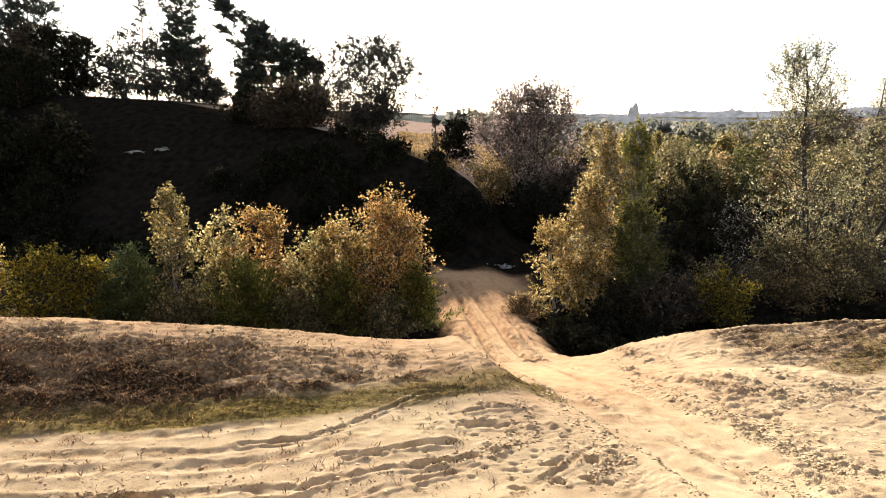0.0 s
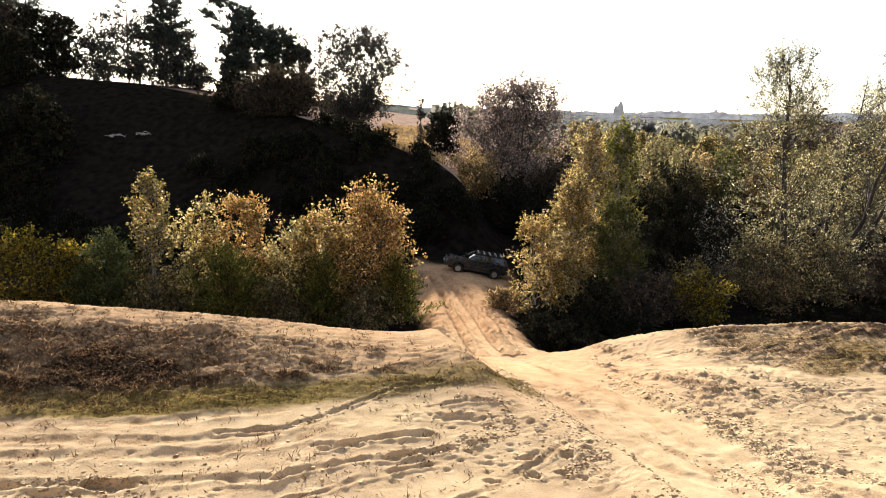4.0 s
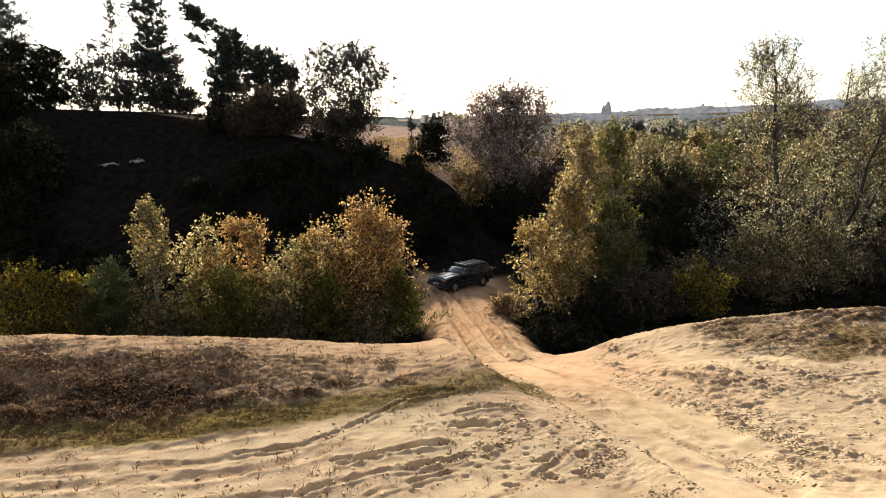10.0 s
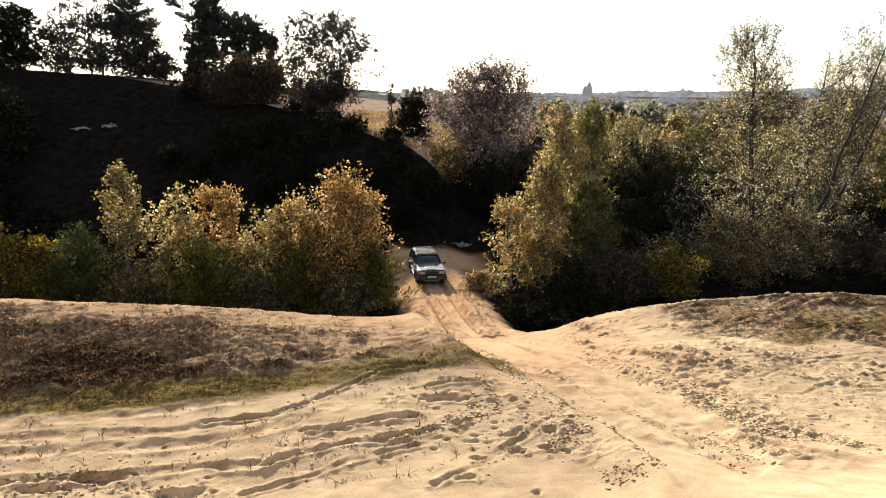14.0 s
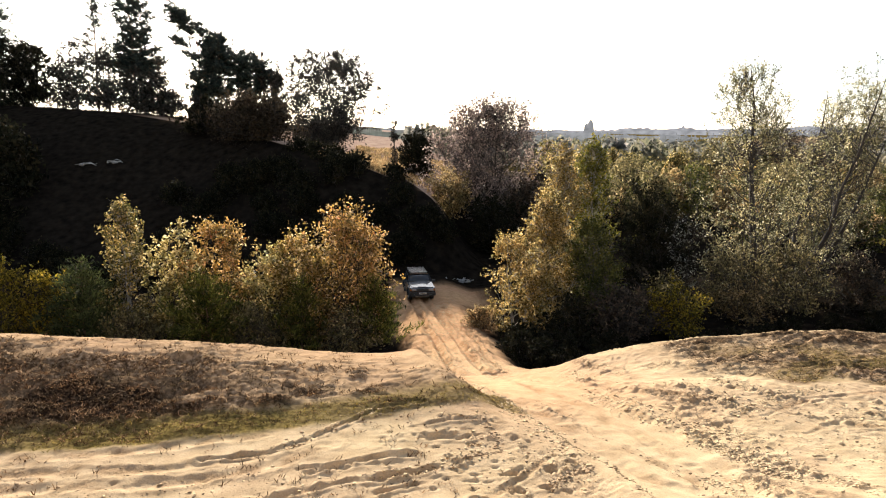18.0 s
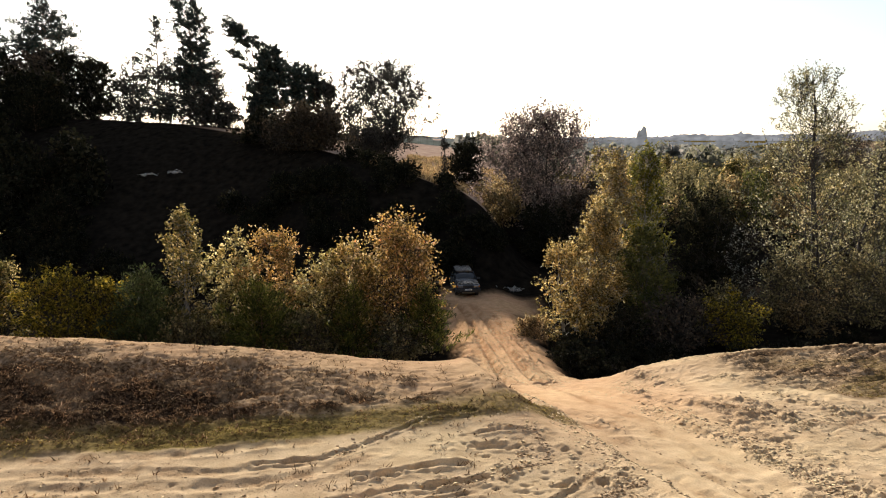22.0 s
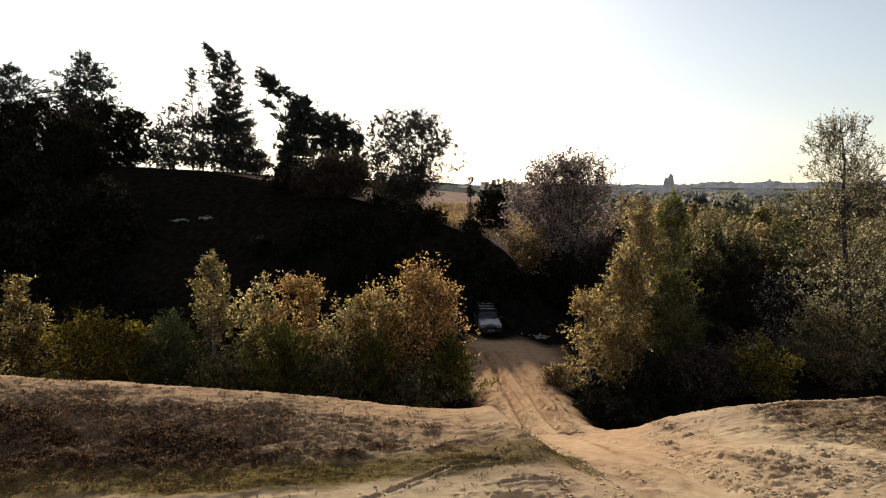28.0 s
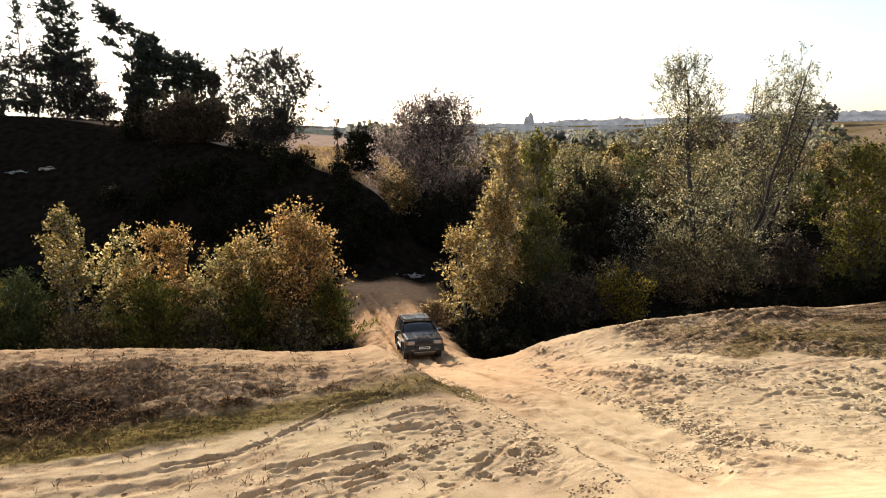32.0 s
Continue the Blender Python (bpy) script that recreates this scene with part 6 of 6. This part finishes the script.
def build_car():
    car = thing("off_road_car", 0, 0, 0, "dark dusty five-door off-road car on the sand", "car")
    hw = 0.90
    bm = bmesh.new()                                   # lower body
    prof = side_profile()
    f = bm.faces.new([bm.verts.new((x, -hw, z)) for x, z in prof])
    r = bmesh.ops.extrude_face_region(bm, geom=[f])
    bmesh.ops.translate(bm, verts=[g for g in r["geom"] if isinstance(g, bmesh.types.BMVert)], vec=(0, 2 * hw, 0))
    bmesh.ops.recalc_face_normals(bm, faces=bm.faces[:])
    bmesh.ops.triangulate(bm, faces=[q for q in bm.faces if len(q.verts) > 4])
    long_edges = [e for e in bm.edges if abs(e.verts[0].co.y - e.verts[1].co.y) < 0.01 and min(e.verts[0].co.z, e.verts[1].co.z) > 0.75 and abs(abs(e.verts[0].co.y) - hw) < 1e-4 and len(e.link_faces) == 2 and e.calc_face_angle(0) > 0.5]
    bmesh.ops.bevel(bm, geom=long_edges, offset=0.05, segments=3, affect="EDGES")
    part("body", bm, PAINT, car)
    # bonnet with a raised middle
    part("bonnet", slab([(2.20, -0.74, 1.02), (2.20, 0.74, 1.02), (0.82, 0.80, 1.145), (0.82, -0.80, 1.145)], 0.03, (0.05, 0, 1), 0.012), PAINT, car)
    part("bonnet_bulge", slab([(2.16, -0.30, 1.05), (2.16, 0.30, 1.05), (0.9, 0.38, 1.165), (0.9, -0.38, 1.165)], 0.03, (0.05, 0, 1), 0.012), PAINT, car)
    # greenhouse: roof on pillars, glass between
    b0, b1, r0, r1 = 0.78, -2.24, 0.2, -2.02            # belt front, belt rear, roof front, roof rear
    yb, yr, zb, zr = 0.86, 0.70, 1.15, 1.60
    part("roof", slab([(r0 + 0.04, -yr, zr), (r0 + 0.04, yr, zr), (r1 - 0.04, yr, zr), (r1 - 0.04, -yr, zr)], 0.07, (0, 0, 1), 0.03), PAINT, car)
    part("windscreen", curved_glass((b0, zb, yb - 0.07), (r0 + 0.02, zr, yr - 0.05), 0.13), GLASS, car, smooth=True)
    part("rear_window", slab([(b1, -yb + 0.08, zb + 0.02), (b1, yb - 0.08, zb + 0.02), (r1 - 0.02, yr - 0.06, zr), (r1 - 0.02, -yr + 0.06, zr)], 0.02, (-1, 0, 0.3)), GLASS, car)

    def on_side(x_frac, top):
        """A point of the sloping side: fraction from front to rear, at the belt or the roof."""
        return (r0 + (r1 - r0) * x_frac, yr, zr) if top else (b0 + (b1 - b0) * x_frac, yb, zb)
    for sgn in (1, -1):
        for a, b in ((0.05, 0.34), (0.37, 0.64), (0.68, 0.95)):
            c = [on_side(a, False), on_side(b, False), on_side(b, True), on_side(a, True)]
            part("side_window", slab([(x, sgn * (y - 0.012), z) for x, y, z in c], 0.015, (0, sgn, 0.3)), GLASS, car)
        for a, w in ((0.0, 0.05), (0.34, 0.03), (0.64, 0.04), (0.95, 0.05)):
            c = [on_side(a, False), on_side(a + w, False), on_side(a + w, True), on_side(a, True)]
            part("pillar", slab([(x, sgn * (y - 0.03), z) for x, y, z in c], 0.045, (0, sgn, 0.3), 0.006), PAINT, car)
        rail = bmesh.new()
        bmesh.ops.create_cube(rail, size=1.0, matrix=Matrix.Translation((-0.87, sgn * 0.60, 1.715)) @ Matrix.Diagonal((1.9, 0.035, 0.03, 1)))
        for x in (0.05, -0.87, -1.8):
            bmesh.ops.create_cube(rail, size=1.0, matrix=Matrix.Translation((x, sgn * 0.60, 1.685)) @ Matrix.Diagonal((0.06, 0.03, 0.06, 1)))
        part("roof_rail", rail, TRIM, car)
        head = part("headlight", box_bm(2.24, 2.315, sgn * 0.60 - 0.17, sgn * 0.60 + 0.17, 0.80, 0.96, 0.02), LAMP, car, "clear rectangular headlight")
        part("indicator", box_bm(2.18, 2.30, sgn * 0.83 - 0.055, sgn * 0.83 + 0.055, 0.80, 0.96, 0.015), AMBER, car)
        part("fog_lamp", box_bm(2.38, 2.42, sgn * 0.55 - 0.09, sgn * 0.55 + 0.09, 0.52, 0.60, 0.015), LAMP, car)
        part("mirror", box_bm(0.68, 0.80, sgn * 1.02 - 0.11, sgn * 1.02 + 0.11, 1.12, 1.28, 0.03), TRIM, car)
        part("sill_trim", box_bm(-0.88, 0.88, sgn * 0.905 - 0.03, sgn * 0.905 + 0.03, 0.40, 0.50, 0.02), TRIM, car)
        part("rubbing_strip", box_bm(-0.9, 0.9, sgn * 0.905 - 0.012, sgn * 0.905 + 0.012, 0.68, 0.74, 0.008), TRIM, car)
        part("tail_lamp", box_bm(-2.34, -2.27, sgn * 0.78 - 0.09, sgn * 0.78 + 0.09, 0.82, 1.05, 0.015), RED_LAMP, car)
        for x in (0.28, -0.62):
            part("door_handle", box_bm(x - 0.09, x + 0.09, sgn * 0.905 - 0.02, sgn * 0.905 + 0.02, 0.93, 0.965, 0.01), TRIM, car)
        for cx in (FRONT_AXLE, REAR_AXLE):               # flared arches
            bm = bmesh.new()
            prev = None
            for a in np.linspace(0.02 * math.pi, 0.98 * math.pi, 13):
                ring = [bm.verts.new((cx + rr * math.cos(a), sgn * yy, 0.42 + rr * math.sin(a))) for rr, yy in ((0.45, 0.88), (0.45, 0.945), (0.51, 0.945), (0.53, 0.895))]
                if prev:
                    for i in range(3):
                        bm.faces.new((prev[i], prev[i + 1], ring[i + 1], ring[i]))
                prev = ring
            bmesh.ops.recalc_face_normals(bm, faces=bm.faces[:])
            part("wheel_arch", bm, TRIM, car)
            part("mud_flap", box_bm(cx - 0.53, cx - 0.51, sgn * 0.80 - 0.12, sgn * 0.80 + 0.12, 0.22, 0.48), RUBBER, car)
    for x in (0.02, -0.42, -0.86, -1.3, -1.74):
        part("roof_bar", box_bm(x - 0.03, x + 0.03, -0.62, 0.62, 1.725, 1.75, 0.008), ALLOY, car)
    part("grille", box_bm(2.26, 2.32, -0.42, 0.42, 0.80, 0.97, 0.015), TRIM, car)
    for k in range(4):
        part("grille_bar", box_bm(2.31, 2.33, -0.40, 0.40, 0.825 + 0.038 * k, 0.837 + 0.038 * k), TRIM, car)
    part("front_bumper", box_bm(2.22, 2.42, -0.92, 0.92, 0.46, 0.72, 0.05), TRIM, car)
    part("rear_bumper", box_bm(-2.44, -2.26, -0.90, 0.90, 0.48, 0.70, 0.04), TRIM, car)
    plate = part("number_plate", box_bm(2.42, 2.432, -0.26, 0.26, 0.60, 0.71, 0.004), PLATE, car)
    part("plate_bar", box_bm(2.432, 2.436, -0.20, 0.20, 0.635, 0.675), TRIM, plate)
    part("under_tray", box_bm(-2.1, 2.1, -0.70, 0.70, 0.30, 0.46, 0.03), TRIM, car)
    part("engine_guard", slab([(2.36, -0.5, 0.46), (2.36, 0.5, 0.46), (2.0, 0.45, 0.28), (2.0, -0.45, 0.28)], 0.02, (0, 0, -1)), ALLOY, car)
    wheels = [build_wheel(car, "wheel", x, y) for x in (FRONT_AXLE, REAR_AXLE) for y in (TRACK, -TRACK)]
    return car, wheels


car, wheels = build_car()
car.scale = (CAR_SIZE, CAR_SIZE, CAR_SIZE)


# ---- the drive ----
CAR_ROWS = [
    (0, -7.0, 47.5, 178), (1, -4.8, 47.3, 178), (2, -2.45, 47.2, 178), (2.5, -.8, 47.2, 178),
    (3, .6, 47.4, 178), (3.5, 2.2, 47.6, 180), (4.5, 4.6, 48.9, 183), (5.5, 5.75, 49.5, 185),
    (6.5, 5.9, 49.5, 186), (7.5, 5.85, 49.5, 187), (8, 5.6, 49.5, 187), (8.5, 4.9, 49.0, 188),
    (9, 3.8, 47.9, 190), (9.5, 2.95, 46.8, 202), (10, 2.4, 45.6, 220), (10.5, 2.15, 43.9, 236),
    (11, 1.8, 42.8, 252), (11.5, 1.65, 42.0, 262), (12, 1.6, 41.6, 268), (12.5, 1.58, 41.1, 271),
    (13, 1.58, 41.0, 274), (14, 1.55, 41.2, 276), (15, 1.35, 41.5, 276), (15.5, 1.4, 42.4, 276),
    (16.5, 1.28, 44.6, 276), (17.5, 1.15, 46.4, 276), (18, 1.1, 46.8, 276), (18.5, 1.12, 47.3, 276),
    (19, 1.15, 47.75, 276), (20, 1.1, 48.7, 276), (21, .95, 49.2, 277), (21.5, .85, 49.6, 277),
    (22, .87, 50.7, 277), (22.5, .83, 51.2, 277), (23, .65, 52.1, 277), (24, .62, 53.5, 277),
    (24.5, .62, 53.7, 277), (26.5, .62, 54.1, 276), (28, .72, 53.6, 277), (28.5, .7, 50.8, 278),
    (29, 1.05, 48.3, 276), (29.5, 1.3, 44.7, 275), (30, 1.45, 41.0, 274), (30.5, 1.65, 38, 276),
    (31, 2.15, 34.2, 275), (31.5, 2.3, 32.2, 275), (32, 2.72, 30.6, 272),
]


def car_state(t):
    """Place and heading of the car at t: a smooth run through the rows."""
    ts = [r[0] for r in CAR_ROWS]
    i = max(1, min(len(ts) - 1, int(np.searchsorted(ts, t))))
    a, b = CAR_ROWS[i - 1], CAR_ROWS[i]
    pa, pb = CAR_ROWS[max(0, i - 2)], CAR_ROWS[min(len(ts) - 1, i + 1)]
    h = b[0] - a[0]
    u = min(1.0, max(0.0, (t - a[0]) / h))
    out = []
    for c in (1, 2, 3):
        da = (b[c] - pa[c]) / (b[0] - pa[0]) * h
        db = (pb[c] - a[c]) / (pb[0] - a[0]) * h
        out.append((2 * u ** 3 - 3 * u ** 2 + 1) * a[c] + (u ** 3 - 2 * u ** 2 + u) * da + (3 * u ** 2 - 2 * u ** 3) * b[c] + (u ** 3 - u ** 2) * db)
    return out


def car_pose(x, y, heading):
    """The car on the ground: its wheels follow the slope."""
    c, s = math.cos(radians(heading)), math.sin(radians(heading))
    front, rear = ground_z(x + 1.37 * c, y + 1.37 * s), ground_z(x - 1.37 * c, y - 1.37 * s)
    lside, rside = ground_z(x - 0.77 * s, y + 0.77 * c), ground_z(x + 0.77 * s, y - 0.77 * c)
    pitch, roll = math.degrees(math.atan2(front - rear, 2.74)), math.degrees(math.atan2(lside - rside, 1.54))
    return pose(x, y, (front + rear) / 2 - 0.02, roll, -pitch, heading)


def motions():
    rows, spin, last, turned = [], [], None, 0.0
    for k in range(321):
        t = k / 10
        x, y, heading = car_state(t)
        if last:
            c, s = math.cos(radians(heading)), math.sin(radians(heading))
            turned += ((x - last[0]) * c + (y - last[1]) * s) / (WHEEL_R * CAR_SIZE)
        last = (x, y)
        spin.append((t, turned))
        if k % 2 == 0:
            rows.append((t, car_pose(x, y, heading)))
    walk(car, rows)
    for w in wheels:
        at = w.location.copy()
        walk(w, [(t, pose(*at, 0, math.degrees(a), 0)) for t, a in spin])


motions()
